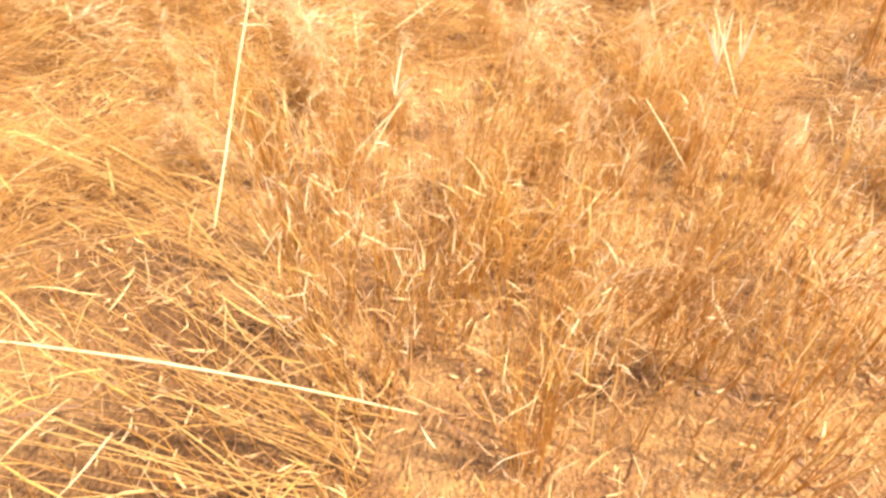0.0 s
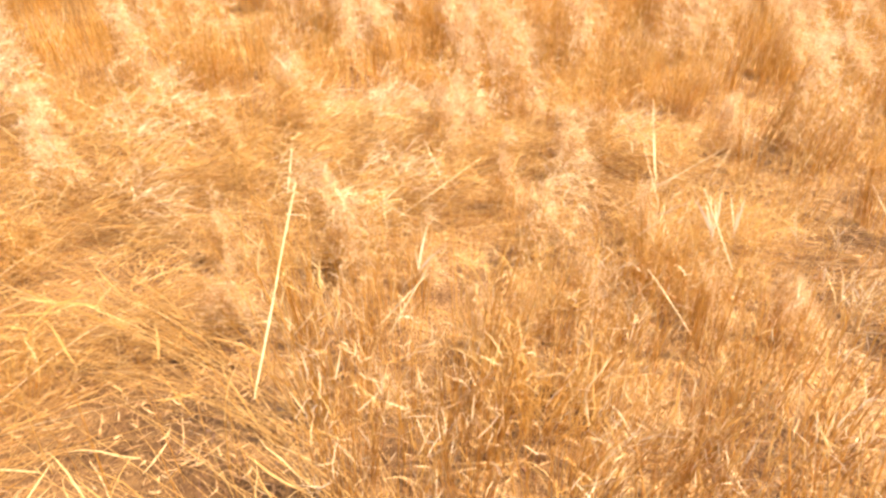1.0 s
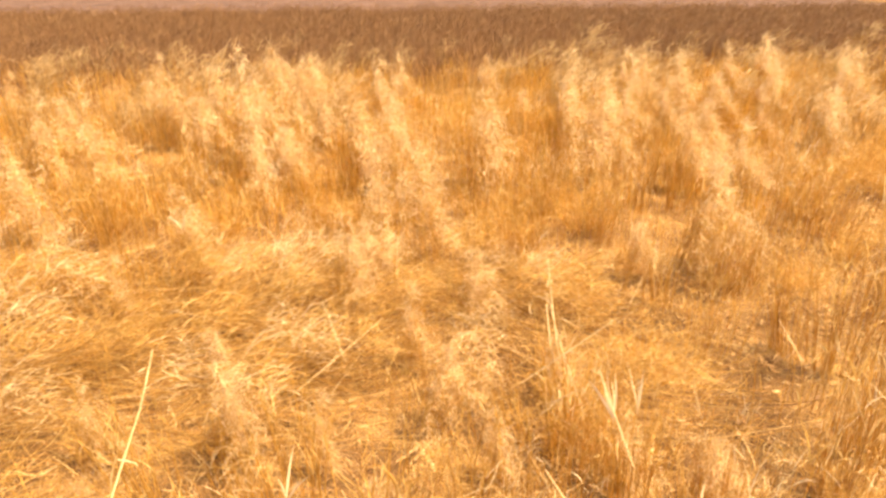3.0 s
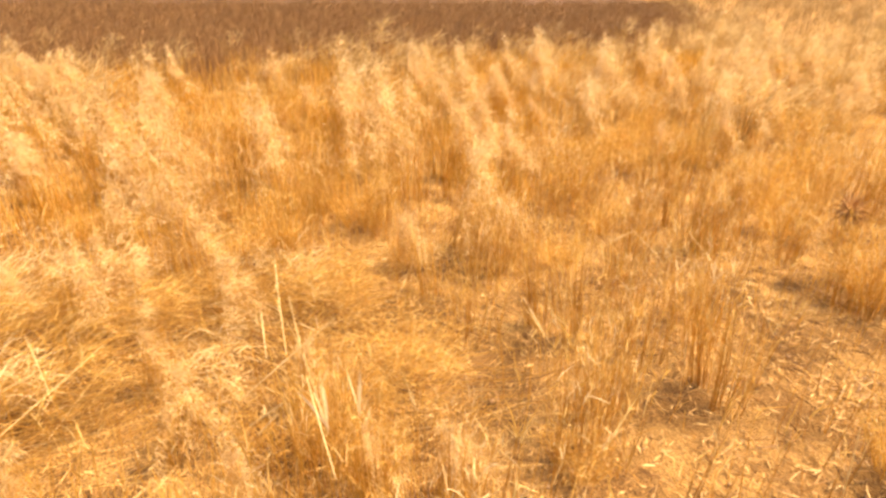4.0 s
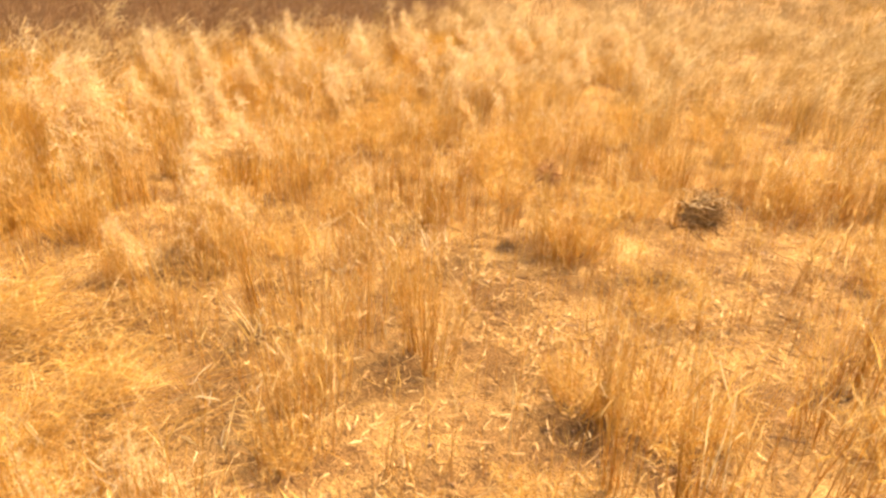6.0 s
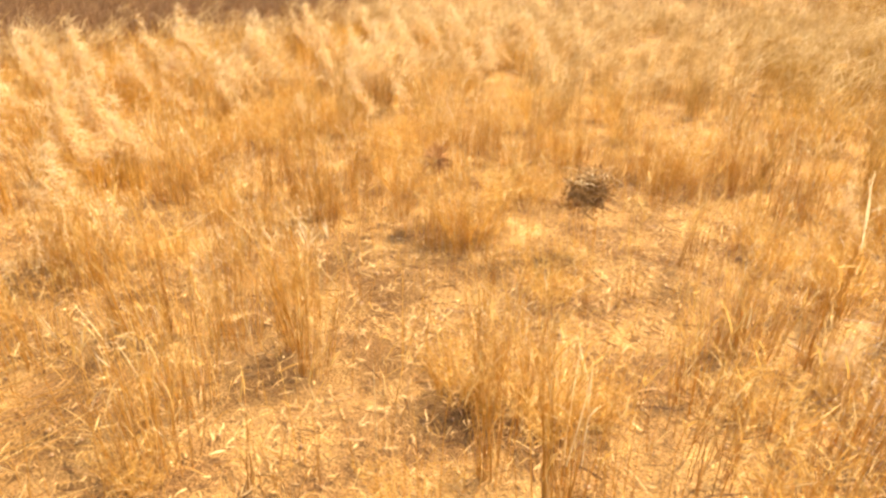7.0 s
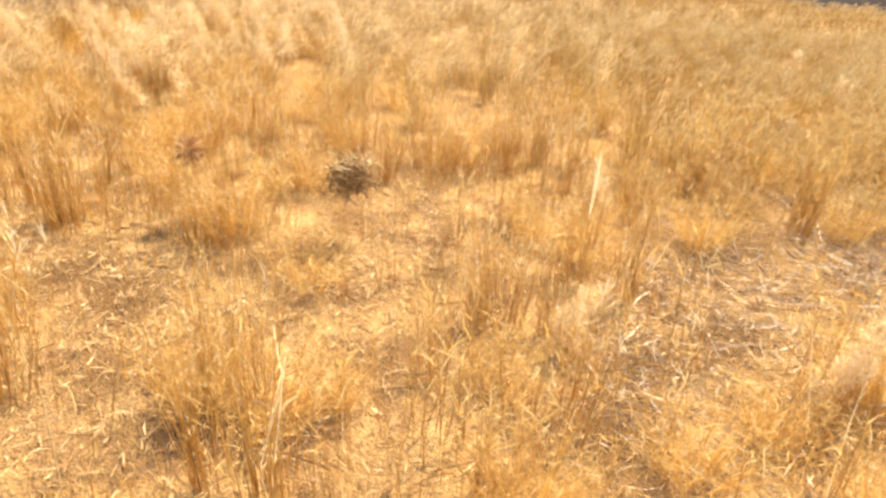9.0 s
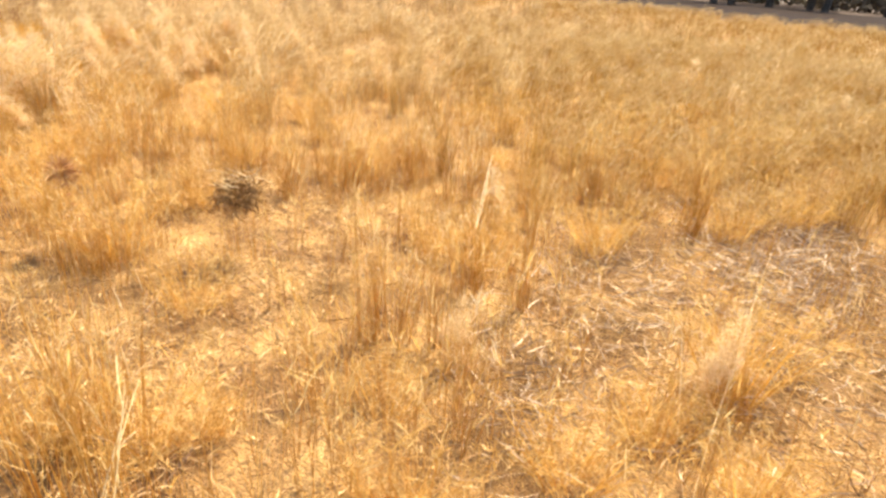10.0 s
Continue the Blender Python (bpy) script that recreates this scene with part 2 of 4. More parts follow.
LITTERED = [
    (0.93, 0.97, 0.24), (0.86, 0.62, 0.26), (-0.09, 0.76, 0.14), (0.16, 0.76, 0.14), (2.30, 1.45, 0.40), (2.97, 1.20, 0.34), (1.89, 1.28, 0.28), (2.45, 2.39, 0.28), (2.60, 2.04, 0.28),
    (2.85, 1.65, 0.30), (2.85, 0.95, 0.34), (2.31, 0.70, 0.22), (4.03, 1.40, 0.40), (3.46, 1.38, 0.36), (3.95, -0.05, 0.42), (4.25, -0.92, 0.50), (3.55, -0.97, 0.36), (1.25, 1.15, 0.30),
]
# dark open soil, and shadows of tufts painted on the ground: x, y, radius
SOIL_AND_SHADE_SPOTS = [
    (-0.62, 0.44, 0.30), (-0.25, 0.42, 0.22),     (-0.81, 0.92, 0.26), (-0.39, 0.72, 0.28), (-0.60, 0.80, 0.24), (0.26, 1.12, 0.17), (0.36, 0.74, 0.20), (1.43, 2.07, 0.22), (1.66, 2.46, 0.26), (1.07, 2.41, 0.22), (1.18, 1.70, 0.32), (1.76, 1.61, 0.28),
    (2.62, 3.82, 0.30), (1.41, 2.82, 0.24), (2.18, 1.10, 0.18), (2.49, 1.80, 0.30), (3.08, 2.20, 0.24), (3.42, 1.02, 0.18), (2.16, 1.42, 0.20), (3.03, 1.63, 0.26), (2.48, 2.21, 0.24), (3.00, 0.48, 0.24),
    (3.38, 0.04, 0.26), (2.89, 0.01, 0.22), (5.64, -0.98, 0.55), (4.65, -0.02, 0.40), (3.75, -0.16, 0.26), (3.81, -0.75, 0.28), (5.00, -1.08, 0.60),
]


def soil_and_shade(x, y):
    """Where the soil is darker and lies open, and where tuft shade is painted into its tone."""
    v = sum(blob(x, y, cx, cy, 0.82 * r, 0.5 * r) for cx, cy, r in SOIL_AND_SHADE_SPOTS)
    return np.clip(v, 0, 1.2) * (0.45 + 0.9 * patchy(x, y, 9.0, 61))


def openness(x, y):
    """How bare the ground is: pale litter, and the dark spots of open soil and painted tuft shade."""
    v = 0.95 * sum(blob(x, y, cx, cy, r, 0.85 * r) for cx, cy, r in LITTERED) + 0.9 * sum(blob(x, y, cx, cy, r, 0.62 * r) for cx, cy, r in SOIL_AND_SHADE_SPOTS)
    return np.clip(v, 0, 1)


def in_field(x, y):
    """Inside the edge of the standing grass."""
    return ((y < 19.0) | (x > 0.72 * y + 0.5 * np.sin(0.7 * y))) & (x < 34 + 0.35 * np.clip(y, -10, 12)) & (y > -16) & (y < 34)


def rusty(x, y):
    """Where the grass turns a darker brown, along the far side."""
    return smooth(7.4, 11.0, y - 0.10 * x + 0.9 * patchy(x, y, 1.1, 3)) * smooth(0.86, 0.66, x / np.maximum(y, 0.5))


def amber(x, y):
    """Where the grass is a darker amber, towards the road."""
    return smooth(3.8, 5.6, x) * smooth(0.66, 0.06, (y + 0.4) / np.maximum(x - 1.4, 0.5) + 0.16 * (patchy(x, y, 2.4, 71) - 0.5))


def height(x, y):
    return 0.02 * (patchy(x, y, 2.3, 11) - 0.5) + 0.012 * (patchy(x, y, 9.0, 12) - 0.5)


# ---- ground: one sheet out to the horizon ----
def build_ground():
    def axis(lo, hi, step):
        near = np.arange(lo, hi + step / 2, step)
        far = np.cumsum(0.12 * 1.16 ** np.arange(56))
        return np.concatenate([lo - far[::-1], near, hi + far])

    xs, ys = axis(-4.0, 9.0, 0.055), axis(-2.5, 9.0, 0.055)
    gx, gy = np.meshgrid(xs, ys, indexing="ij")
    near = smooth(30, 12, np.hypot(gx - 2, gy - 2))
    gz = height(gx, gy) * near + 0.008 * rng.normal(0, 1, gx.shape) * smooth(14, 9, np.hypot(gx - 2, gy - 2))
    n, m = gx.shape
    index = np.arange(n * m).reshape(n, m)
    quads = np.stack([index[:-1, :-1], index[1:, :-1], index[1:, 1:], index[:-1, 1:]], -1).reshape(-1, 4)
    me = quad_mesh("ground", np.stack([gx, gy, gz], -1).reshape(-1, 3), quads, SOIL)
    me.materials.append(BARE)
    me.materials.append(PALE_EARTH)
    me.materials.append(ROAD_AND_SHADE)
    cx, cy = 0.5 * (gx[:-1, :-1] + gx[1:, 1:]), 0.5 * (gy[:-1, :-1] + gy[1:, 1:])
    away = np.hypot(cx, cy)
    kind = np.where(in_field(cx, cy) | (away < 12), 0, np.where(away > 78, 2, np.where(cx > 24, 3, 1)))
    tone = me.attributes.new("soil_shade_tone", "FLOAT", "POINT")
    tone.data.foreach_set("value", np.clip(soil_and_shade(gx, gy), 0, 1).astype(np.float32).ravel())
    me.polygons.foreach_set("material_index", kind.astype(np.int32).ravel())
    return tagged(new("ground", me), "dry brown field soil strewn with chaff and crumbs", "ground", kind="structure")


build_ground()


# ---- kinds of grass tuft ----
WIND = -0.5  # the way, in radians from east, to which the heavy tops have been laid


def joined_part(name, shape, material, parent, label=""):
    """Hair-fine pieces that nobody could pick apart."""
    return tagged(part(name, shape, material, parent, label), kind="stuff")


def single_stalks(path, width, material, tuft, sides=3):
    """Each of the stout stalks of a tuft by itself."""
    for i in range(len(path)):
        part("stalk", skin(path[i : i + 1], width[i : i + 1], TAPER[path.shape[1]], sides), material, tuft)


def upright_tuft(stem_material, heads, tall=1.0, count=30, spread=0.06):
    """A narrow standing bundle: straight stems, thin dry leaves along them and pale ragged tops."""
    tuft = new("grass_tuft")
    base = disc(count, spread)
    lean = np.abs(rng.normal(0.03, 0.05, count)) + np.hypot(base[:, 0], base[:, 1]) * 0.9
    head = np.arctan2(base[:, 1], base[:, 0]) + rng.normal(0, 0.5, count)
    long = tall * rng.normal(0.40, 0.10, count).clip(0.14, 0.58)
    path = strands(base, long, lean, rng.normal(0.05, 0.12, count), head, 6, 0.1)
    wide = uni(0.0020, 0.0040, count)
    single_stalks(path[:8], wide[:8] + 0.0006, stem_material, tuft)
    joined_part("base_clump", skin(path[8:], wide[8:], TAPER[6], 3), stem_material, tuft)
    n = int(count * 1.5)
    pick = rng.integers(0, count, n)
    at = path[pick, rng.integers(1, 5, n)]
    leaf = strands(at, uni(0.05, 0.16, n), uni(0.05, 0.5, n), uni(0.0, 0.9, n), uni(0, 6.28, n), 5, 0.15)
    joined_part("foliage", skin(leaf, uni(0.0016, 0.0036, n), BLADE[5], 2), LEAF, tuft)
    n = int(count * 3.4)
    pick = rng.integers(0, count, n)
    tip = path[pick, -1] - np.array((0, 0, 0.13)) * uni(0, 1, (n, 1)) + rng.normal(0, 0.008, (n, 3))
    top = strands(tip, uni(0.03, 0.075, n), uni(0.1, 1.1, n), uni(0.0, 0.8, n), uni(0, 6.28, n), 4, 0.2)
    joined_part("seed_head", skin(top, uni(0.0012, 0.0026, n), BLADE[4], 2), heads, tuft, "pale ragged seed heads")
    return tuft


def bushy_tuft(tall=1.0, count=70, froth=620, blades=STEM, haze=LEAF):
    """A low rounded bush of fine dry blades, hazy at its outline."""
    tuft = new("bushy_grass_tuft")
    base = disc(count, 0.10)
    out = np.hypot(base[:, 0], base[:, 1])
    path = strands(base, tall * uni(0.2, 0.36, count), out * 4.0 + uni(0, 0.15, count), uni(0.1, 0.6, count), np.arctan2(base[:, 1], base[:, 0]) + rng.normal(0, 0.4, count), 6, 0.12)
    wide = uni(0.0022, 0.0042, count)
    single_stalks(path[:6], wide[:6] + 0.0005, blades, tuft)
    joined_part("base_clump", skin(path[6:], wide[6:], BLADE[6], 2), blades, tuft)
    at = path[rng.integers(0, count, froth), rng.integers(1, 6, froth)] + rng.normal(0, 0.016, (froth, 3))
    at[:, 2] = np.maximum(at[:, 2], 0.03)
    fine = strands(at, uni(0.04, 0.11, froth), uni(0.2, 1.5, froth), uni(0.2, 1.8, froth), uni(0, 6.28, froth), 4, 0.3)
    joined_part("hazy_foliage", skin(fine, uni(0.0016, 0.0034, froth), BLADE[4], 2), haze, tuft, "hazy fine dry blades")
    return tuft


def plumed_tuft(tall=1.0, count=54, spread=0.12, crests=2, froth=1000):
    """A tall tuft of amber stems; thick pale plumes rise from it, bend over and hang down on one side."""
    tuft = new("plumed_grass_tuft")
    base = disc(count, spread)
    lean = np.abs(rng.normal(0.06, 0.07, count)) + np.hypot(base[:, 0], base[:, 1]) * 0.6
    path = strands(base, tall * rng.normal(0.50, 0.08, count).clip(0.28, 0.66), lean, rng.normal(0.25, 0.2, count), rng.normal(WIND, 0.9, count), 7, 0.08)
    wide = uni(0.0022, 0.0044, count)
    single_stalks(path[:6], wide[:6] + 0.0006, STEM, tuft)
    joined_part("base_clump", skin(path[6:], wide[6:], TAPER[7], 3), STEM, tuft)
    n = 70
    pick = rng.integers(0, count, n)
    leaf = strands(path[pick, rng.integers(1, 6, n)], uni(0.08, 0.24, n), uni(0.1, 0.7, n), uni(0.2, 1.3, n), uni(0, 6.28, n), 5, 0.25)
    joined_part("foliage", skin(leaf, uni(0.0022, 0.0046, n), BLADE[5], 2), STEM, tuft)
    for c in range(crests):
        # the bent stalks climb to a peak and sink away with the wind
        k, bunch = 9, 6
        foot = rng.normal(0, 0.05, 2)
        peak = tall * (uni(0.40, 0.74, bunch) - 0.05 * c)
        reach = tall * uni(0.10, 0.40, bunch)
        way = rng.normal(WIND, 0.5, bunch)
        fall = np.concatenate([np.zeros(4), np.linspace(0.04, 1, k - 4)])
        climb = np.concatenate([np.linspace(0, 1, 4), 1 - 0.72 * np.linspace(0.02, 1, k - 4) ** 1.15])
        spine = np.zeros((bunch, k, 3))
        spine[..., 0] = foot[0] + rng.normal(0, 0.02, (bunch, 1)) + reach[:, None] * fall * np.cos(way)[:, None]
        spine[..., 1] = foot[1] + rng.normal(0, 0.02, (bunch, 1)) + reach[:, None] * fall * np.sin(way)[:, None]
        spine[..., 2] = peak[:, None] * climb
        spine[:, 1:] += rng.normal(0, 0.016, (bunch, k - 1, 3))
        joined_part("plume_stem", skin(spine, uni(0.0024, 0.0038, bunch), TAPER[8].tolist() + [0.2], 3), STEM, tuft)
        m = froth // crests
        which = rng.integers(0, bunch, m)
        # the fluff sits in uneven tassels along each stalk
        tassel = uni(2.6, k - 1.2, (bunch, 4))
        s = np.where(uni(0, 1, m) < 0.7, tassel[which, rng.integers(0, 4, m)] + rng.normal(0, 0.3, m), uni(2.6, k - 1.1, m)).clip(2.2, k - 1.01)
        i = s.astype(int)
        at = spine[which, i] + (spine[which, i + 1] - spine[which, i]) * (s - i)[:, None]
        at = at + rng.normal(0, 1, (m, 3)) * uni(0.005, 0.030, m)[:, None]
        at[:, 2] = np.maximum(at[:, 2], 0.05)
        hair = strands(at, uni(0.04, 0.11, m), np.where(s < 4, uni(0.1, 1.6, m), uni(1.2, 2.6, m)), uni(-0.3, 0.6, m), rng.normal(WIND, 0.9, m), 4, 0.35)
        joined_part("plume", skin(hair, uni(0.0018, 0.0038, m), BLADE[4], 2), PLUME, tuft, "pale fluffy plume bent over and hanging")
    return tuft


def sparse_tuft(count=8):
    """A few thin brown stalks with little left on them."""
    tuft = new("sparse_grass_tuft")
    base = disc(count, 0.05)
    path = strands(base, rng.normal(0.40, 0.1, count).clip(0.18, 0.6), np.abs(rng.normal(0.08, 0.08, count)), rng.normal(0.1, 0.12, count), uni(0, 6.28, count), 6, 0.1)
    wide = uni(0.0026, 0.0048, count)
    for i in range(count):
        stalk = part("stalk", skin(path[i : i + 1], wide[i : i + 1], TAPER[6], 3), BROWN_STEM, tuft)
        n = 4
        leaf = strands(path[i][rng.integers(2, 6, n)], uni(0.04, 0.12, n), uni(0.2, 1.0, n), uni(0.0, 0.9, n), uni(0, 6.28, n), 4, 0.3)
        joined_part("foliage", skin(leaf, uni(0.0025, 0.005, n), BLADE[4], 2), LEAF, stalk)
    return tuft


def lodged_mat(count, fluff):
    """Grass pressed flat: long fine straws that lie over one another, one way on the whole, some of them propped up."""
    mat = new("lodged_grass")
    base = disc(count, 0.28)
    base[:, 2] = uni(0.0, 0.17, count) * (1 - np.hypot(base[:, 0], base[:, 1]) / 0.4)
    way = rng.normal(0, 0.4, count) + math.pi * (uni(0, 1, count) < 0.4)
    path = strands(base, uni(0.2, 0.55, count), uni(1.0, 1.6, count), uni(-0.1, 0.35, count), way, 6, 0.06)
    wide = uni(0.0015, 0.0032, count)
    single_stalks(path[:3], wide[:3] + 0.001, BLEACHED, mat)
    single_stalks(path[3:6], wide[3:6] + 0.001, MAT, mat)
    third = count // 2
    joined_part("straw_layer", skin(path[6:third], wide[6:third], TAPER[6], 3), MAT, mat)
    joined_part("blade_layer", skin(path[third:], wide[third:] * 1.1, BLADE[6], 2), MAT, mat)
    n = 380
    hub = disc(3, 0.2)
    hub[:, 2] = uni(0.10, 0.28, 3)
    at = hub[rng.integers(0, 3, n)] + rng.normal(0, 1, (n, 3)) * (0.05, 0.04, 0.04)
    at[:, 2] = np.maximum(at[:, 2], 0.03)
    curl = strands(at, uni(0.04, 0.12, n), uni(0.5, 1.7, n), uni(0.2, 1.2, n), rng.normal(WIND, 1.0, n), 4, 0.3)
    joined_part("curled_foliage", skin(curl, uni(0.0014, 0.003, n), BLADE[4], 2), fluff, mat)
    return mat


KINDS = {
    "upright": [upright_tuft(STEM, m, t, c, s) for m, t, c, s in ((PLUME, 1.0, 34, 0.07), (LEAF, 1.1, 28, 0.055), (PLUME, 0.85, 38, 0.09), (LEAF, 0.95, 26, 0.06), (PLUME, 1.15, 30, 0.08), (LEAF, 0.8, 32, 0.10))],
    "bushy": [bushy_tuft(t, c, f) for t, c, f in ((1.0, 70, 620), (0.85, 60, 560), (1.15, 80, 680))],
    "amber": [bushy_tuft(t, c, f, AMBER_GRASS, AMBER_TOP) for t, c, f in ((1.1, 70, 620), (0.95, 80, 560))],
    "plumed": [plumed_tuft(t, c, s, d, f) for t, c, s, d, f in ((1.0, 64, 0.15, 2, 1300), (1.12, 56, 0.12, 1, 900), (0.9, 66, 0.16, 3, 1500), (1.1, 60, 0.13, 2, 1300), (0.8, 52, 0.15, 2, 1200), (1.0, 48, 0.11, 1, 850))],
    "sparse": [sparse_tuft(c) for c in (3, 4, 5, 7)],
    "lodged": [lodged_mat(c, m) for c, m in ((130, LEAF), (150, PLUME), (165, LEAF), (140, LEAF))],
}
LABELS = {
    "upright": ("upright tuft of thin golden dry grass stems", "grass tuft", "standing grass tufts"),
    "bushy": ("low rounded bush of fine amber dry grass", "grass tuft", "low bushy tufts"),
    "amber": ("rounded bush of darker amber dry grass", "grass tuft", "amber bushy tufts"),
    "plumed": ("tall amber grass tuft with pale hanging plumes", "grass tuft", "plumed grass tufts"),
    "sparse": ("few thin brown withered stalks on littered soil", "dry stalks", "sparse stalk tufts"),
    "lodged": ("flattened pale yellow straw lying over the soil", "lodged grass", "flattened grass patches"),
}
for kind, makers in KINDS.items():
    for thing in makers:
        tagged(thing, *LABELS[kind])
USED = {kind: 0 for kind in KINDS}
LIMIT = {"upright": 285, "bushy": 125, "plumed": 150, "sparse": 150, "lodged": 150}
# places of the tufts that stand out, by stretch of the field: x, y and size
PLUMED_AT = [
    (-1.95, 5.30, 1.0), (-1.15, 4.40, 1.12), (-1.55, 4.95, 0.95), (-0.92, 4.85, 1.0), (-0.32, 4.40, 1.15), (-0.05, 4.75, 0.95), (0.50, 4.25, 1.15), (0.98, 4.25, 1.1), (1.32, 4.40, 1.05),
    (2.50, 6.05, 0.9), (2.10, 4.50, 0.95), (2.12, 3.85, 0.9), (3.90, 7.10, 0.9), (4.60, 7.00, 0.85), (3.40, 5.20, 0.8), (5.50, 7.30, 0.85), (3.45, 4.15, 0.6), (6.30, 7.20, 0.85),
    (0.15, 3.05, 0.85), (-0.12, 3.15, 0.8), (0.36, 2.50, 0.6), (1.48, 2.98, 0.85), (1.15, 2.9, 0.62), (-2.85, 3.55, 1.0), (-2.10, 3.35, 1.0), (-1.95, 3.95, 1.0), (-1.70, 2.05, 0.7), (1.75, 5.1, 0.85), (3.0, 6.5, 0.85), (2.9, 5.2, 0.7),
]
PLUMED_LOW = [(0.34, 1.54, 0.42), (0.69, 1.52, 0.45), (0.94, 1.47, 0.42), (0.18, 1.83, 0.5), (0.57, 1.95, 0.5), (-0.18, 1.62, 0.45), (-0.46, 1.66, 0.48), (-0.9, 1.69, 0.5), (0.05, 1.34, 0.38), (-0.75, 1.35, 0.4), (-0.6, 2.1, 0.5), (0.1, 2.2, 0.55), (-0.2, 2.55, 0.6)]
PLUMED_FAR = [(3.0, 4.6, 0.7), (3.7, 5.6, 0.8), (4.2, 6.3, 0.8), (4.9, 6.2, 0.8), (5.3, 6.6, 0.85), (2.8, 5.7, 0.8), (3.3, 6.9, 0.85), (4.4, 5.3, 0.7), (5.0, 5.6, 0.75), (5.9, 6.3, 0.85), (5.6, 5.6, 0.75), (6.6, 6.4, 0.85), (6.2, 5.4, 0.7)]
PLUMED_EAST = [(7.6, 0.2, 0.7), (8.4, -0.26, 0.75), (8.7, -1.2, 0.8), (4.5, 0.72, 0.5), (3.45, -0.60, 0.62), (6.1, 3.1, 0.6), (5.7, 4.6, 0.7), (6.6, 4.4, 0.7), (5.2, 5.0, 0.7), (4.7, 5.0, 0.7), (3.15, 0.28, 0.5), (10.6, -0.6, 0.8), (9.6, 0.4, 0.8)]
BUSHY_AT = [
    (2.25, 1.14, 0.8), (2.47, 0.80, 0.8), (3.62, -0.62, 1.0), (2.89, -0.22, 0.95), (4.04, 0.86, 0.9), (6.62, 0.4, 1.3), (7.5, -0.1, 1.3), (3.98, 0.5, 0.9), (4.5, 0.12, 0.9), (5.7, -0.8, 1.0),
    (2.86, 0.38, 0.85), (2.36, 0.88, 0.85), (0.66, 1.85, 0.9), (0.50, 1.72, 0.85), (3.0, 1.38, 0.8), (0.75, 1.62, 0.7), (1.30, 1.42, 0.6), (0.95, 2.05, 0.7), (1.9, 2.72, 0.7), (2.3, 3.0, 0.8), (3.3, 2.7, 0.9), (3.8, 2.1, 0.8),
]
AMBER_AT = [(5.4, -0.55, 1.2), (6.0, -0.95, 1.3), (6.3, -0.5, 1.4), (5.9, -0.2, 1.2), (6.9, -0.8, 1.5), (7.2, -0.4, 1.5), (5.6, 0.3, 1.2), (5.2, 0.1, 1.0), (7.9, -0.7, 1.5), (6.5, 0.0, 1.3), (7.0, 0.5, 1.4), (6.0, 0.6, 1.3), (7.8, 0.4, 1.4), (8.4, -1.3, 1.5), (6.8, -1.4, 1.4), (5.0, 0.6, 1.0)]
UPRIGHT_AT = [
    (0.01, 0.84), (0.20, 0.57), (0.47, 0.79), (0.61, 0.77), (-0.15, 0.67), (0.71, 0.56), (0.31, 0.90), (-0.41, 1.08), (-0.08, 1.00), (0.60, 1.03), (0.90, 1.02), (0.38, 1.05), (-0.3, 1.3), (0.1, 1.25), (0.45, 1.35), (0.7, 1.4),
    (1.36, 1.47), (1.42, 1.60), (2.65, 2.57), (2.72, 2.65), (2.38, 3.28), (1.20, 2.59), (1.47, 2.65), (1.52, 2.74), (2.34, 2.69), (2.74, 2.97), (1.75, 2.79), (1.94, 1.55), (1.62, 2.71), (1.57, 1.65),
]
UPRIGHT_NEAR = [
    (-0.26, 0.86), (0.06, 0.98), (0.22, 0.72), (0.50, 0.92), (0.80, 0.78), (0.76, 1.16), (0.30, 1.20), (0.00, 1.14), (-0.30, 1.06), (0.26, 1.42), (0.88, 1.30), (-0.22, 1.48), (0.60, 1.60), (-0.5, 1.35), (1.02, 0.84),
]
UPRIGHT_EAST = [
    (2.66, 2.69), (2.84, 2.64), (2.94, 1.98), (3.08, 2.46), (2.26, 1.02), (2.34, 0.98), (1.64, 2.07), (2.08, 1.87), (4.32, 1.62), (3.81, 2.16), (3.88, 1.95), (2.01, 2.30), (3.16, 0.67), (2.92, 0.15),
    (2.80, 0.57), (4.55, 1.69), (3.31, 0.42), (3.02, 1.92), (4.2, 1.9), (3.5, 2.5), (4.1, 0.95), (3.75, 0.5), (1.98, 1.70), (2.15, 2.05),
]
SPARSE_AT = [
    (2.82, 0.35), (3.24, 0.15), (3.08, 0.33), (2.61, 0.39), (2.80, 0.08), (2.72, 0.20), (2.55, 0.48), (2.20, 0.96), (1.30, 1.55), (1.45, 1.40), (1.28, 1.41), (1.75, 2.05),
    (2.52, 0.74), (2.62, 0.55), (2.49, 0.39), (2.46, 0.24), (2.35, 1.82), (3.06, 1.71), (2.97, 2.07), (2.35, 2.45), (2.69, 0.15), (3.51, -0.04), (2.24, 0.56), (3.04, -0.55), (4.06, -0.01), (3.45, -0.42), (3.61, 1.33), (3.34, 1.92),
    (2.74, 2.34), (2.99, 2.36), (3.29, 1.96), (3.20, 1.11), (4.26, 1.59), (1.93, 1.11), (3.87, 1.15), (3.67, 1.11), (1.05, 1.40), (1.10, 0.85), (0.95, 1.15), (1.55, 1.20), (1.45, 1.85), (3.6, 0.95),
]


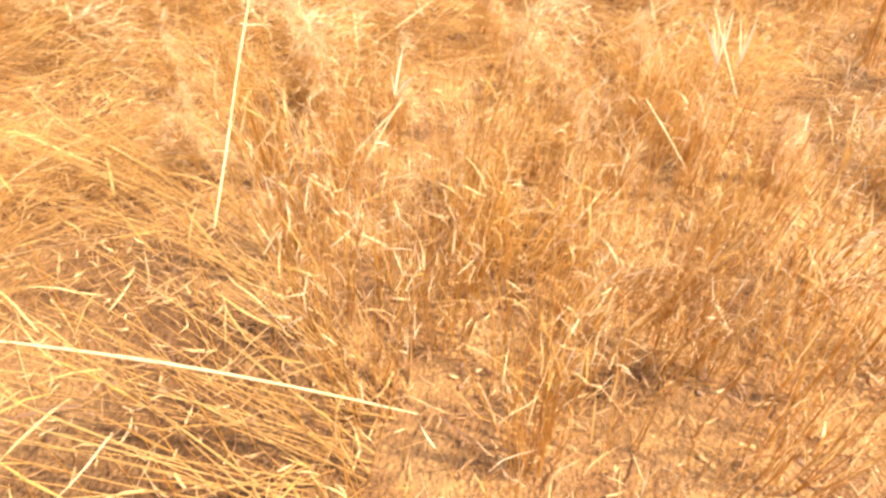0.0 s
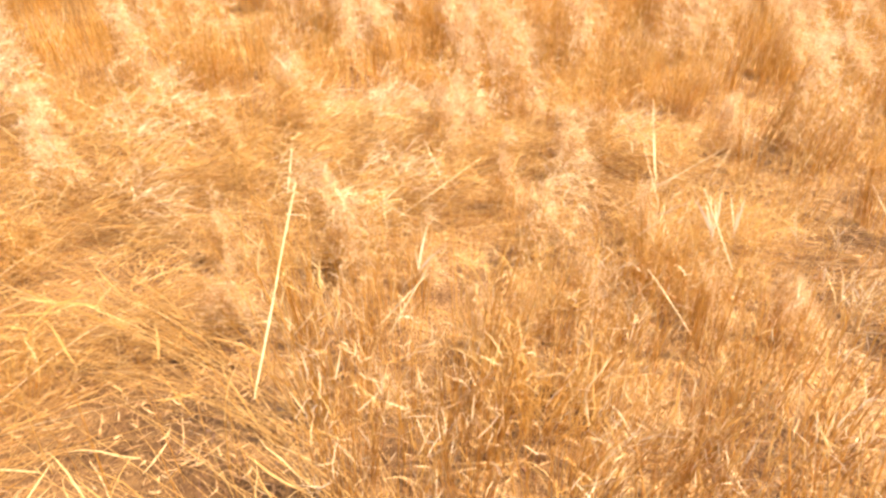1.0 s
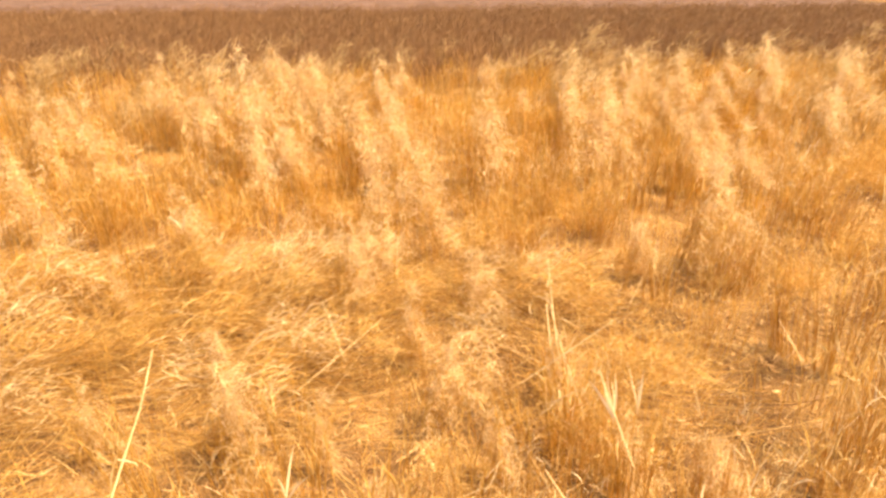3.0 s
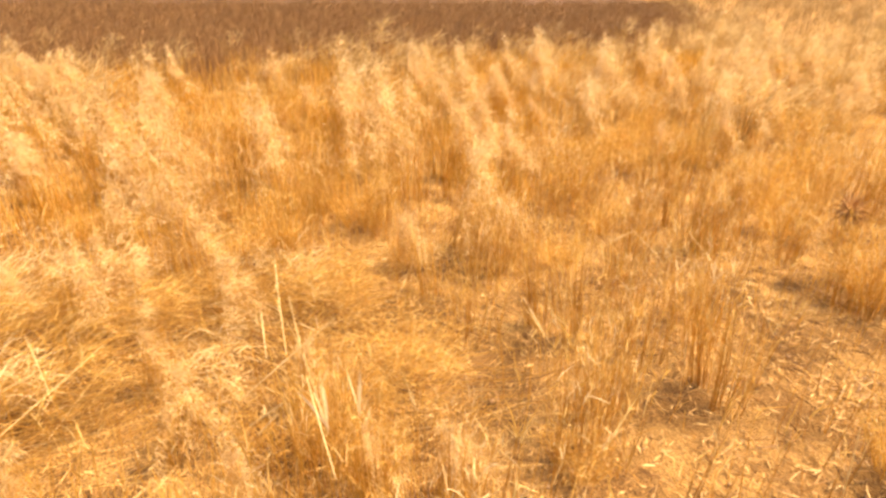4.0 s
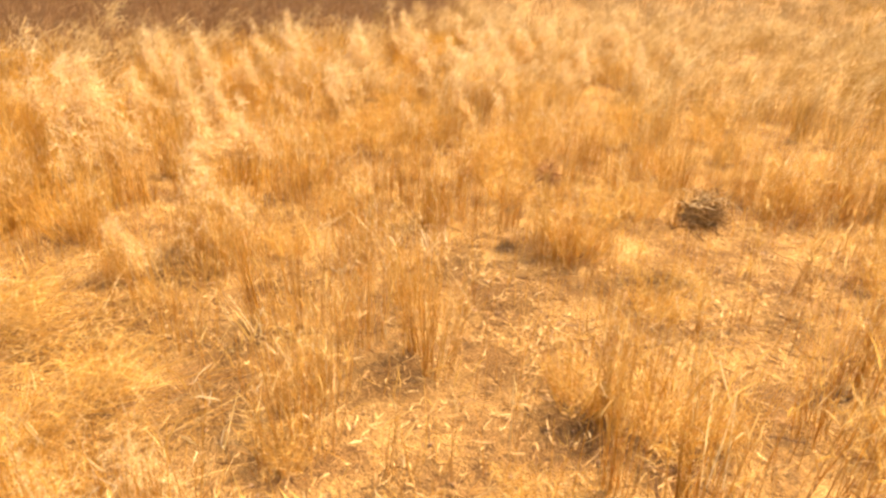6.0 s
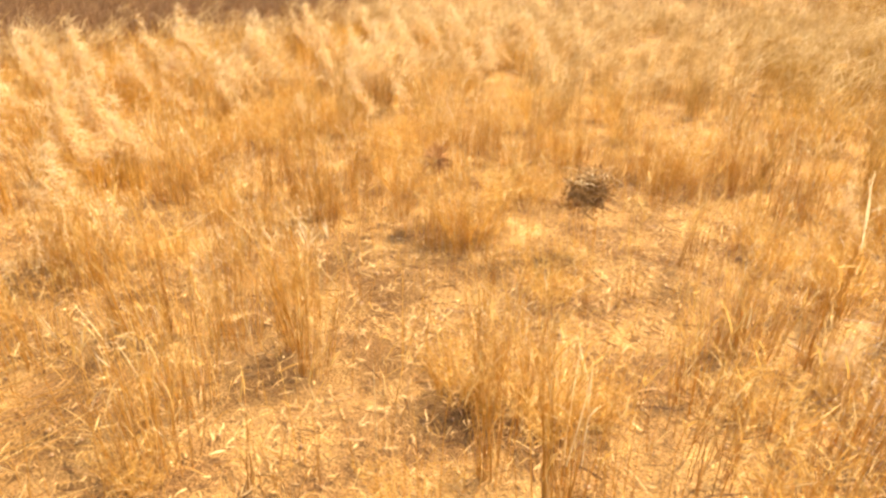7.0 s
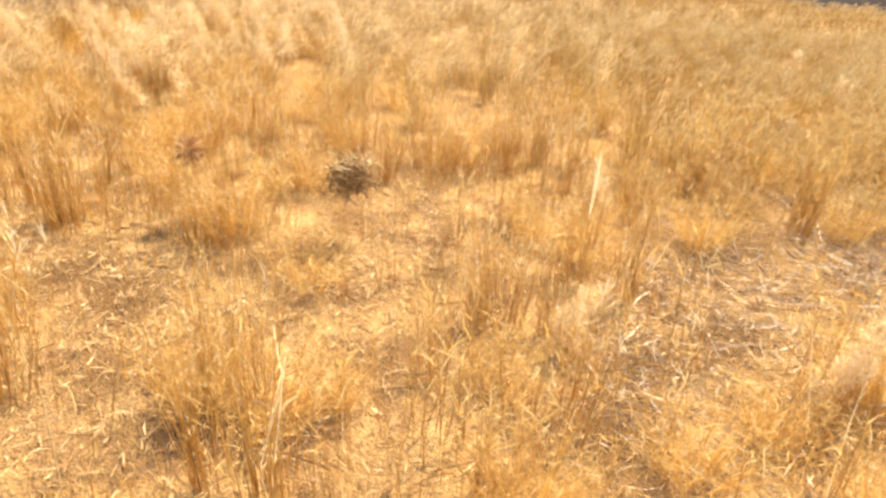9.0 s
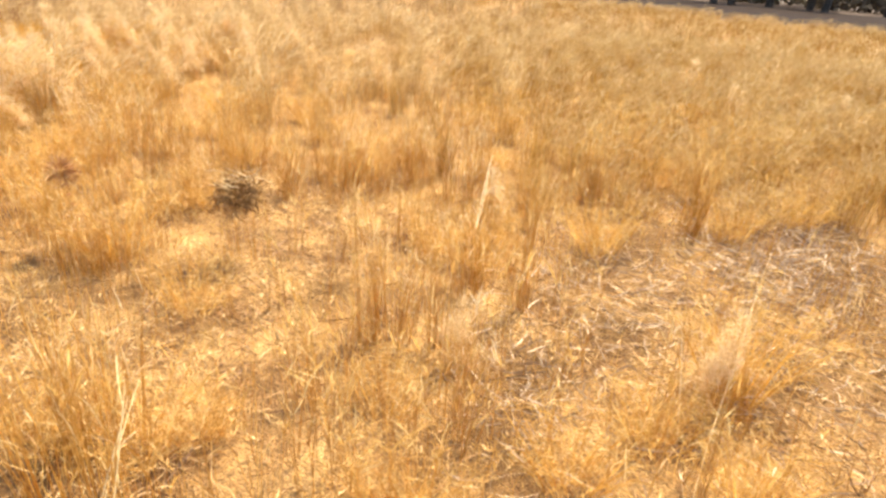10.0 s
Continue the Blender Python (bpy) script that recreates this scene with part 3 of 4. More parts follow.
def plant(kind, x, y, turn, size=1.0):
    """Sets the next tuft of a kind: the first ones are the built ones themselves, the rest their copies."""
    made = KINDS[kind]
    m = pose(x, y, float(height(np.array(x), np.array(y))) - 0.004, random.gauss(0, 4), random.gauss(0, 4), turn)
    n = USED[kind]
    USED[kind] += 1
    ob = made[n] if n < len(made) else copy_thing(made[n % len(made)], m)
    ob.matrix_basis = m @ Matrix.Diagonal((size, size, size * random.uniform(0.88, 1.12), 1))
    return ob


def plant_field():
    """The tufts that stand out first, then more of them over the near field, each kind where the plan asks for it."""
    taken = []
    for x, y, size in PLUMED_AT + PLUMED_LOW + PLUMED_FAR + PLUMED_EAST:
        plant("plumed", x, y, random.gauss(0, 14), 0.92 * size * random.uniform(0.9, 1.1))
        taken.append((x, y, 0.30 * size + 0.05))
    for n, (x, y, size) in enumerate(BUSHY_AT + AMBER_AT):
        plant("bushy" if n < len(BUSHY_AT) else "amber", x, y, random.uniform(-180, 180), size)
        taken.append((x, y, 0.14))
    for kind, places in (("upright", UPRIGHT_AT + UPRIGHT_NEAR + UPRIGHT_EAST), ("sparse", SPARSE_AT)):
        for x, y in places:
            plant(kind, x, y, random.uniform(-180, 180), random.uniform(0.85, 1.12))
            taken.append((x, y, 0.12))
    spots = []
    cell = 0.27
    for i in range(int(12.5 / cell)):
        for j in range(int(9.5 / cell)):
            x, y = -4.0 + cell * (i + random.random()), -2.3 + cell * (j + random.random())
            if math.hypot(x - 0.6, y) < 0.5 or any(math.hypot(x - p, y - q) < r for p, q, r in taken):
                continue
            spots.append((math.hypot(x - 1.0, y - 0.2), x, y))
    for far, x, y in sorted(spots):
        ax, ay = np.array(x), np.array(y)
        bare = float(openness(ax, ay))
        flat, thick = float(lodged(ax, ay)) * (1 - bare), float(patchy(ax, ay, 3.4, 51))
        turn = random.uniform(-180, 180)
        if random.random() < flat * 0.97:
            if USED["lodged"] < LIMIT["lodged"] and random.random() < 0.56:
                plant("lodged", x, y, random.gauss(5, 24), random.uniform(0.85, 1.2))
            elif random.random() < 0.6 * float(smooth(1.1, 1.9, ay)):
                plant("plumed", x, y, random.gauss(0, 20), random.uniform(0.40, 0.66))
            elif random.random() < 0.3 and USED["bushy"] < LIMIT["bushy"]:
                plant("bushy", x, y, turn, random.uniform(0.7, 1.0))
            continue
        if bare > 0.35:
            if random.random() < 0.3 * (1.2 - bare) and USED["sparse"] < LIMIT["sparse"]:
                plant("sparse", x, y, turn, random.uniform(0.8, 1.15))
            continue
        if random.random() < 0.13 * float(smooth(2.3, 3.6, ay - 0.3 * ax)):
            if USED["plumed"] < LIMIT["plumed"]:
                plant("plumed", x, y, random.gauss(0, 25), random.uniform(0.6, 0.95))
        elif random.random() < (0.38 + 0.5 * thick + 0.2 * float(smooth(3.0, 4.5, far))) * (1 - bare):
            if random.random() < 0.2 and USED["bushy"] < LIMIT["bushy"]:
                plant("bushy", x, y, turn, random.uniform(0.7, 1.1))
            elif USED["upright"] < LIMIT["upright"]:
                plant("upright", x, y, turn, random.uniform(0.75, 1.15))


plant_field()


def leaning_tuft(x, y, turn, count=24):
    """A tuft pressed down to one side, its long straws fanned out just above the soil."""
    tuft = new("leaning_grass_tuft")
    base = disc(count, 0.07)
    path = strands(base, uni(0.45, 0.8, count), uni(0.75, 1.25, count), uni(0.1, 0.45, count), rng.normal(math.pi, 0.33, count), 8, 0.04)
    single_stalks(path, uni(0.0028, 0.005, count), MAT, tuft)
    n = 30
    leaf = strands(path[rng.integers(0, count, n), rng.integers(2, 7, n)], uni(0.08, 0.2, n), uni(0.8, 1.5, n), uni(0.0, 0.6, n), rng.normal(math.pi, 0.6, n), 5, 0.15)
    joined_part("foliage", skin(leaf, uni(0.0025, 0.005, n), BLADE[5], 2), LEAF, tuft)
    tuft.matrix_basis = pose(x, y, 0, 0, 0, turn)
    return tagged(tuft, "golden grass tuft pressed over, straws fanned out", "grass tuft")


leaning_tuft(-0.16, 0.52, -4)
leaning_tuft(-0.22, 0.42, 4, 16)
leaning_tuft(-0.10, 0.66, -32, 22)
leaning_tuft(-0.42, 0.98, -14, 20)
leaning_tuft(-0.70, 1.22, -8, 20)


# ---- undergrowth and the far field, which nobody could count ----
def scattered(n, lo, hi, keep):
    """n random places in a box, thinned by keep(x, y)."""
    x, y = uni(lo[0], hi[0], n), uni(lo[1], hi[1], n)
    ok = uni(0, 1, n) < keep(x, y)
    return x[ok], y[ok]


def build_undergrowth():
    """Short broken blades between the tufts."""
    x, y = scattered(72000, (-4, -2.5), (9.5, 8.0), lambda x, y: (0.35 + 0.65 * smooth(0.42, 0.62, patchy(x, y, 4.6, 55))) * (1 - 0.8 * openness(x, y)) * (np.hypot(x - 1, y) > 0.3))
    n = len(x)
    base = np.stack([x, y, height(x, y)], -1)
    flat = lodged(x, y)
    path = strands(base, uni(0.04, 0.2, n) * (0.8 + 0.5 * flat), uni(0.05, 0.8, n) + 0.7 * flat, uni(0.0, 0.8, n), uni(0, 6.28, n), 5, 0.2)
    me = quad_mesh("undergrowth", *skin(path, uni(0.0016, 0.0036, n), BLADE[5], 2), LEAF)
    tagged(new("undergrowth", me), "short broken dry blades between the grass tufts", "dry grass", kind="stuff")


def build_scattered_stems():
    """Single thin stems that stand all over the near field."""
    def keep(x, y):
        d = np.hypot(x - 1.0, y - 0.2)
        return (1 - 0.5 * openness(x, y)) * (1 - 0.5 * lodged(x, y)) * smooth(8.0, 6.0, d) * (d > 0.35) * (0.25 + 0.75 * smooth(0.44, 0.66, patchy(x, y, 3.4, 51))) * (1 - rusty(x, y))

    x, y = scattered(20000, (-4, -2.5), (8.5, 7.5), keep)
    n = len(x)
    base = np.stack([x, y, height(x, y)], -1)
    path = strands(base, rng.normal(0.36, 0.1, n).clip(0.12, 0.6), np.abs(rng.normal(0.06, 0.07, n)), rng.normal(0.1, 0.2, n), uni(0, 6.28, n), 5, 0.1)
    me = quad_mesh("scattered_stems", *skin(path, uni(0.002, 0.0042, n), TAPER[5], 3), STEM)
    tagged(new("scattered_stems", me), "single golden stems standing all over the field", "dry grass", kind="stuff")


def tuft_cloud(name, x, y, materials, tall, blades, k, thick, label, top=0.45, spread=0.17):
    """Standing grass of many joined tufts, their pale tops laid over by the wind."""
    n = len(x)
    m = n * blades
    size = np.repeat(uni(0.7, 1.25, n), blades)
    lay = np.repeat(uni(0.02, 0.2, n), blades)
    base = disc(m, spread) + np.stack([np.repeat(x, blades), np.repeat(y, blades), np.zeros(m)], -1)
    base[:, 2] = height(base[:, 0], base[:, 1])
    crown = uni(0, 1, m) < top
    base[:, 0] += crown * (lay * math.cos(WIND) + rng.normal(0, 0.05, m))
    base[:, 1] += crown * (lay * math.sin(WIND) + rng.normal(0, 0.05, m))
    base[:, 2] += crown * uni(0.36, 0.62, m) * tall * size
    long = np.where(crown, uni(0.08, 0.22, m), tall * uni(0.35, 0.66, m)) * size
    lean = np.where(crown, uni(0.15, 1.0, m), np.abs(rng.normal(0.12, 0.1, m)))
    curl = np.where(crown, uni(0.5, 2.0, m), rng.normal(0.1, 0.25, m))
    path = strands(base, long, lean, curl, np.where(crown, rng.normal(WIND, 0.9, m), uni(0, 6.28, m)), k, 0.12)
    thing = tagged(new(name), label, "grass", kind="stuff")
    for part_name, pick, mat in (("standing_grass", ~crown, materials[0]), ("pale_crown", crown, materials[1])):
        joined_part(part_name, skin(path[pick], thick * uni(0.7, 1.4, int(pick.sum())), BLADE[k], 2), mat, thing)


def build_far_field():
    def mid(x, y):
        d = np.hypot(x - 0.8, y)
        return in_field(x, y) * smooth(3.6, 7.4, d) * smooth(17, 12, d) * (1 - rusty(x, y)) * (0.42 + 0.58 * patchy(x, y, 2.2, 21)) * (1 - 0.8 * openness(x, y))

    x, y = scattered(4300, (-8, -6), (17, 15), lambda x, y: mid(x, y) * (1 - amber(x, y)))
    tuft_cloud("grass_field", x, y, (FIELD_GRASS, FIELD_TOP), 0.56, 70, 4, 0.0046, "dense standing dry golden grass stems", 0.42, 0.10)
    x, y = scattered(5200, (3, -6), (17, 8), lambda x, y: np.maximum(mid(x, y), 0.22 * smooth(4.4, 6.6, x) * (1 - openness(x, y))) * amber(x, y))
    tuft_cloud("amber_grass_field", x, y, (AMBER_GRASS, AMBER_TOP), 0.60, 70, 4, 0.0046, "dense darker amber dry grass towards the road", 0.36, 0.085)

    def tall(x, y):
        return smooth(2.5, 3.4, y - 0.28 * x) * smooth(10.5, 7.5, y - 0.1 * x) * (0.35 + 0.65 * patchy(x, y, 3.2, 25)) * (1 - 0.9 * openness(x, y))

    x, y = scattered(1500, (-8, 2.5), (8, 11), tall)
    tuft_cloud("tall_stem_grass", x, y, (STEM, LEAF), 0.43, 60, 5, 0.0042, "orange-gold stems under the plumes", 0.0, 0.2)
    x, y = scattered(420, (-8, -6), (17, 15), lambda x, y: np.clip(mid(x, y), 0, 1) ** 1.5 * (1 - amber(x, y)))
    tuft_cloud("plumed_grass_field", x, y, (FIELD_GRASS, FIELD_TOP), 0.86, 120, 4, 0.0058, "taller grass tufts with pale tops laid over", 0.6, 0.1)

    def far(x, y):
        d = np.hypot(x - 0.8, y)
        return in_field(x, y) * smooth(11, 15, d) * (1 - rusty(x, y)) * (0.3 + 0.7 * patchy(x, y, 0.9, 22))

    x, y = scattered(6000, (-12, -14), (42, 36), lambda x, y: far(x, y) * (1 - amber(x, y)))
    tuft_cloud("distant_grass_field", x, y, (TAN_GRASS, TAN_TOP), 0.66, 40, 3, 0.013, "far stretch of dry golden grass in glaring light", 0.35, 0.26)

    x, y = scattered(4200, (8, -14), (42, 16), lambda x, y: far(x, y) * amber(x, y))
    tuft_cloud("distant_amber_grass", x, y, (AMBER_GRASS, AMBER_TOP), 0.62, 40, 3, 0.011, "far stretch of amber grass along the road", 0.35, 0.26)

    def rust(x, y):
        return in_field(x, y) * rusty(x, y)

    x, y = scattered(9000, (-16, 6), (15, 19), rust)
    tuft_cloud("rust_brown_grass", x, y, (RUST_GRASS, RUST_GRASS), 0.52, 44, 3, 0.006, "darker rust-brown dry grass along the far side", 0.15, 0.25)


def build_litter():
    """Chaff, broken stalks and dead leaves over the soil."""
    def near(x, y):
        d = np.hypot(x - 1.2, y - 0.4)
        return (0.4 + 0.6 * openness(x, y)) * smooth(6.5, 2.5, d) * (0.5 + 0.5 * patchy(x, y, 4.0, 31)) * (1 - 0.6 * np.clip(soil_and_shade(x, y), 0, 1))

    for name, count, lo, hi, thick, mat, k, label in (
        ("chaff", 150000, 0.016, 0.055, 0.0044, LITTER, 3, "pale chaff and broken straw on the soil"),
        ("broken_straw", 32000, 0.05, 0.18, 0.0042, LITTER, 4, "longer broken straws lying across the soil"),
    ):
        x, y = scattered(count, (-2.2, -2.2), (7.0, 5.2), near)
        n = len(x)
        base = np.stack([x, y, height(x, y) + uni(0.008, 0.026, n)], -1)
        path = strands(base, uni(lo, hi, n), uni(1.2, 1.75, n), rng.normal(0, 0.35, n), uni(0, 6.28, n), k, 0.3)
        path[..., 2] = np.maximum(path[..., 2], base[:, None, 2] - 0.006)
        me = quad_mesh(name, *skin(path, thick * uni(0.5, 1.5, n), BLADE[k], 2), mat)
        tagged(new(name, me), label, "straw litter", kind="stuff")

    x, y = scattered(30000, (2.7, -2.0), (7.2, 0.9), lambda x, y: np.clip(blob(x, y, 5.0, -0.6, 1.15, 0.65) + 0.8 * blob(x, y, 3.5, 0.0, 0.5, 0.3), 0, 1) * (0.2 + 0.8 * patchy(x, y, 5.0, 33)))
    n = len(x)
    base = np.stack([x, y, height(x, y) + uni(0.008, 0.03, n)], -1)
    path = strands(base, uni(0.03, 0.17, n), uni(1.0, 1.75, n), rng.normal(0, 0.3, n), uni(0, 6.28, n), 4, 0.25)
    path[..., 2] = np.maximum(path[..., 2], 0.006)
    me = quad_mesh("weathered_litter", *skin(path, uni(0.002, 0.0062, n), BLADE[4], 2), GREY_LITTER)
    tagged(new("weathered_litter", me), "grey weathered straw litter on dark bare soil", "straw litter", kind="stuff")


def build_clods():
    """Crumbs and clods of soil."""
    bm = bmesh.new()
    bmesh.ops.create_icosphere(bm, subdivisions=1, radius=1.0)
    shape = np.array([v.co for v in bm.verts])
    faces = np.array([[v.index for v in f.verts] for f in bm.faces])
    bm.free()
    x, y = scattered(2600, (-2, -1.6), (6.5, 4.2), lambda x, y: 0.15 + 0.85 * openness(x, y))
    n = len(x)
    size = 0.004 + 0.007 * uni(0, 1, n) ** 3
    lumps = shape[None] * (1 + 0.28 * rng.normal(0, 1, (n, len(shape), 1))) * size[:, None, None] * (1, 1, 0.7)
    lumps += np.stack([x, y, height(x, y) + 0.3 * size + 0.004], -1)[:, None]
    tris = (faces[None] + len(shape) * np.arange(n)[:, None, None]).reshape(-1, 3)
    me = bpy.data.meshes.new("soil_clods")
    me.from_pydata(lumps.reshape(-1, 3).tolist(), [], tris.tolist())
    me.materials.append(CLOD)
    tagged(new("soil_clods", me), "small brown clods and crumbs of dry soil", "soil clods", kind="stuff")


build_undergrowth()
build_scattered_stems()
build_far_field()
build_litter()
build_clods()


# ---- single bleached straws that stand out ----
STRAWS = [
    (-0.66, 0.51, 0.36, -0.09, 0.49, 0.285, 0.0058),
    (-0.40, 1.14, 0.62, -0.36, 0.86, 0.58, 0.0040),
    (-0.36, 0.86, 0.58, -0.34, 0.66, 0.52, 0.0040),
    (-0.18, 0.99, 0.40, -0.10, 1.04, 0.48, 0.0045),
    (-0.66, 0.46, 0.30, -0.40, 0.41, 0.22, 0.0030),
    (-0.65, 0.43, 0.28, -0.20, 0.39, 0.16, 0.0028),
    (-0.44, 0.52, 0.25, -0.33, 0.49, 0.20, 0.0030),
    (0.12, 1.27, 0.35, 0.25, 1.22, 0.38, 0.0030),
    (0.52, 1.65, 0.46, 0.52, 1.82, 0.60, 0.0035),
    (-0.20, 2.07, 0.33, -0.12, 1.89, 0.25, 0.0035),
    (-0.24, 1.80, 0.20, -0.02, 2.00, 0.30, 0.0035),
    (-0.49, 1.42, 0.58, -0.46, 1.27, 0.55, 0.0035),
    (-0.16, 0.96, 0.40, -0.10, 1.02, 0.50, 0.0035),
    (0.44, 1.40, 0.40, 0.48, 1.40, 0.44, 0.0035),
    (0.41, 1.14, 0.45, 0.47, 1.02, 0.40, 0.0035),
    (-3.57, 5.04, 0.42, -3.39, 5.29, 0.50, 0.0035),
    (0.42, 1.47, 0.46, 0.61, 1.49, 0.60, 0.0035),
    (0.47, 1.57, 0.60, 0.47, 1.50, 0.54, 0.0035),
    (0.55, 1.31, 0.57, 0.57, 1.14, 0.50, 0.0035),
    (0.43, 1.31, 0.50, 0.49, 1.28, 0.56, 0.0035),
    (2.23, 2.19, 0.34, 2.25, 2.01, 0.26, 0.0035),
    (1.79, 2.19, 0.36, 1.88, 2.18, 0.40, 0.0035),
    (1.74, 1.56, 0.15, 1.71, 1.55, 0.35, 0.0035),
    (1.39, 1.65, 0.30, 1.41, 1.56, 0.20, 0.0035),
    (1.37, 1.98, 0.28, 1.40, 1.86, 0.20, 0.0035),
    (1.83, 2.22, 0.34, 1.93, 2.20, 0.40, 0.0035),
    (1.80, 1.01, 0.10, 1.82, 1.04, 0.35, 0.0035),
    (0.56, 1.95, 0.40, 0.60, 1.63, 0.25, 0.0035),
    (2.04, 0.54, 0.30, 2.14, 0.61, 0.45, 0.0035),
    (2.00, 2.29, 0.36, 2.03, 2.13, 0.30, 0.0035),
    (3.64, 0.45, 0.40, 3.98, 0.55, 0.55, 0.0035),
    (2.13, 0.99, 0.25, 2.13, 0.96, 0.22, 0.0035),
    (2.03, 0.57, 0.28, 2.14, 0.61, 0.42, 0.0035),
    (2.14, 0.62, 0.43, 2.19, 0.69, 0.48, 0.0035),
    (1.99, 1.56, 0.40, 2.05, 1.54, 0.30, 0.0035),
    (3.67, 0.46, 0.40, 3.98, 0.56, 0.52, 0.0035),
    (3.02, -0.55, 0.02, 3.40, -0.58, 0.23, 0.0035),
    (3.40, -0.58, 0.23, 3.79, -0.61, 0.45, 0.0035),
    (2.06, 0.60, 0.25, 2.24, 0.71, 0.36, 0.0035),
    (3.19, -0.46, 0.10, 3.39, -0.40, 0.30, 0.0035),
]


def build_straw(x0, y0, z0, x1, y1, z1, wide):
    """One long straw: a tapering round stalk with a node, and a dry leaf sheath that peels off it."""
    a, b = np.array((x0, y0, z0)), np.array((x1, y1, z1))
    a, b = a - 0.12 * (b - a), b + 0.12 * (b - a)
    straw = new("straw")
    straw.location = a
    s = np.linspace(0, 1, 8)
    side = unit(np.cross(b - a, (0.2, 0.1, 1.0)))
    bow = 0.05 * np.linalg.norm(b - a) * random.uniform(-0.45, 0.45)
    path = ((b - a) * s[:, None] + side * bow * np.sin(math.pi * s)[:, None] + np.array((0, 0, 0.6)) * abs(bow) * np.sin(math.pi * s)[:, None])[None]
    path[..., 2] = np.maximum(path[..., 2], 0.006 - a[2])
    stalk = part("stalk", skin(path, np.array([wide]), [0.75, 0.85, 0.95, 1.25, 1.0, 0.9, 0.8, 0.5], 5), BLEACHED if wide > 0.0032 else MAT, straw)
    leaf = strands(path[0, 3:4], np.array([0.25 * np.linalg.norm(b - a)]), np.array([0.6]), np.array([1.2]), uni(0, 6.28, 1), 5, 0.2)
    part("leaf_sheath", skin(leaf, np.array([wide * 0.9]), BLADE[5], 2), PLUME, stalk)
    # the stem that it grew on holds it above the soil
    root = np.array([[0.5 * (a[0] + b[0]), 0.5 * (a[1] + b[1]), 0.0]]) - a
    hold = np.array([[root[0] + (path[0, 3] - root[0]) * t + (0.02 * math.sin(3.1 * t), 0, 0) for t in (0, 0.3, 0.6, 0.85, 1.0)]])
    part("stem", skin(hold, np.array([0.0026]), TAPER[5], 3), STEM, straw)
    return tagged(straw, "long bleached pale straw caught among the dry grass", "straw", "bleached straws")


for row in STRAWS:
    build_straw(*row)


# ---- broad bleached leaves that catch the light ----
BROAD_LEAVES = [(-1.53, 1.89, 0.35), (-0.88, 2.64, 0.40), (2.31, 2.03, 0.26), (0.61, 1.28, 0.50), (-0.11, 1.06, 0.47), (2.96, 0.18, 0.42), (2.22, 2.00, 0.25), (2.92, 0.04, 0.30), (2.12, 2.13, 0.25), (0.64, 1.37, 0.45)]


def build_broad_leaf(x, y, z):
    """A fan of broad, torn, bleached leaves on a short stem."""
    thing = new("bleached_leaf_fan")
    thing.location = (x, y, 0)
    stem = strands(np.zeros((1, 3)), np.array([z]), np.array([0.04]), np.array([0.05]), uni(0, 6.28, 1), 6, 0.05)
    culm = part("stem", skin(stem, np.array([0.0042]), TAPER[6], 4), STEM, thing)
    face = random.uniform(0, 6.28)
    for i in range(5):
        at = stem[0, -1:] - np.array((0, 0, 0.02)) * random.uniform(0, 2)
        leaf = strands(at, uni(0.05, 0.12, 1), uni(0.05, 0.6, 1), uni(0.1, 0.8, 1), rng.normal(face, 0.9, 1), 6, 0.15)
        part("leaf", skin(leaf, uni(0.0035, 0.007, 1), BLADE[6], 2), WHITE_LEAF, culm)
    return tagged(thing, "fan of bleached cream torn leaves on a stem", "dry leaves", "bleached leaf fans")


for row in BROAD_LEAVES:
    build_broad_leaf(*row)


# ---- the clump of hay, its own shade painted dark, and the withered thistle ----
def build_hay_clump(x, y, z):
    clump = new("hay_clump")
    clump.location = (x, y, 0)
    n = 520
    d = unit(rng.normal(0, 1, (n, 3))) * (0.10, 0.085, 0.080) * uni(0.2, 1.1, (n, 1)) ** 0.6 + np.array((0.03, -0.02, 0.03)) * rng.normal(0, 0.7, (n, 1))
    core = strands(d + (0, 0, z), uni(0.05, 0.12, n), uni(0.9, 2.2, n), rng.normal(0, 1.2, n), np.arctan2(d[:, 1], d[:, 0]) + rng.choice([-1.6, 1.6], n), 5, 0.35)
    # the shaded belly of the clump is put into this core's colour
    joined_part("matted_core", skin(core, uni(0.003, 0.008, n), BLADE[5], 2), SHADED_HAY, clump, "matted hay with its own shade painted dark")
    n = 45
    d = unit(rng.normal(0, 1, (n, 3)) * (1, 1, 0.5)) * (0.08, 0.08, 0.05) * uni(0.3, 1.3, (n, 1))
    d[:, 2] = np.abs(d[:, 2]) + 0.04
    top = strands(d + (0, 0, z), uni(0.05, 0.17, n), uni(0.9, 1.7, n), rng.normal(0.4, 0.5, n), uni(0, 6.28, n), 5, 0.3)
    joined_part("loose_straw", skin(top, uni(0.002, 0.0036, n), BLADE[5], 2), PLUME, clump, "loose pale straws on top")
    n = 12
    base = disc(n, 0.07)
    stem = strands(base, np.full(n, z), np.abs(rng.normal(0.05, 0.06, n)), np.zeros(n), uni(0, 6.28, n), 6, 0.1)
    single_stalks(stem, uni(0.0024, 0.004, n), STEM, clump)
    return tagged(clump, "round clump of matted hay, shade painted dark, held on dry stems", "hay clump")


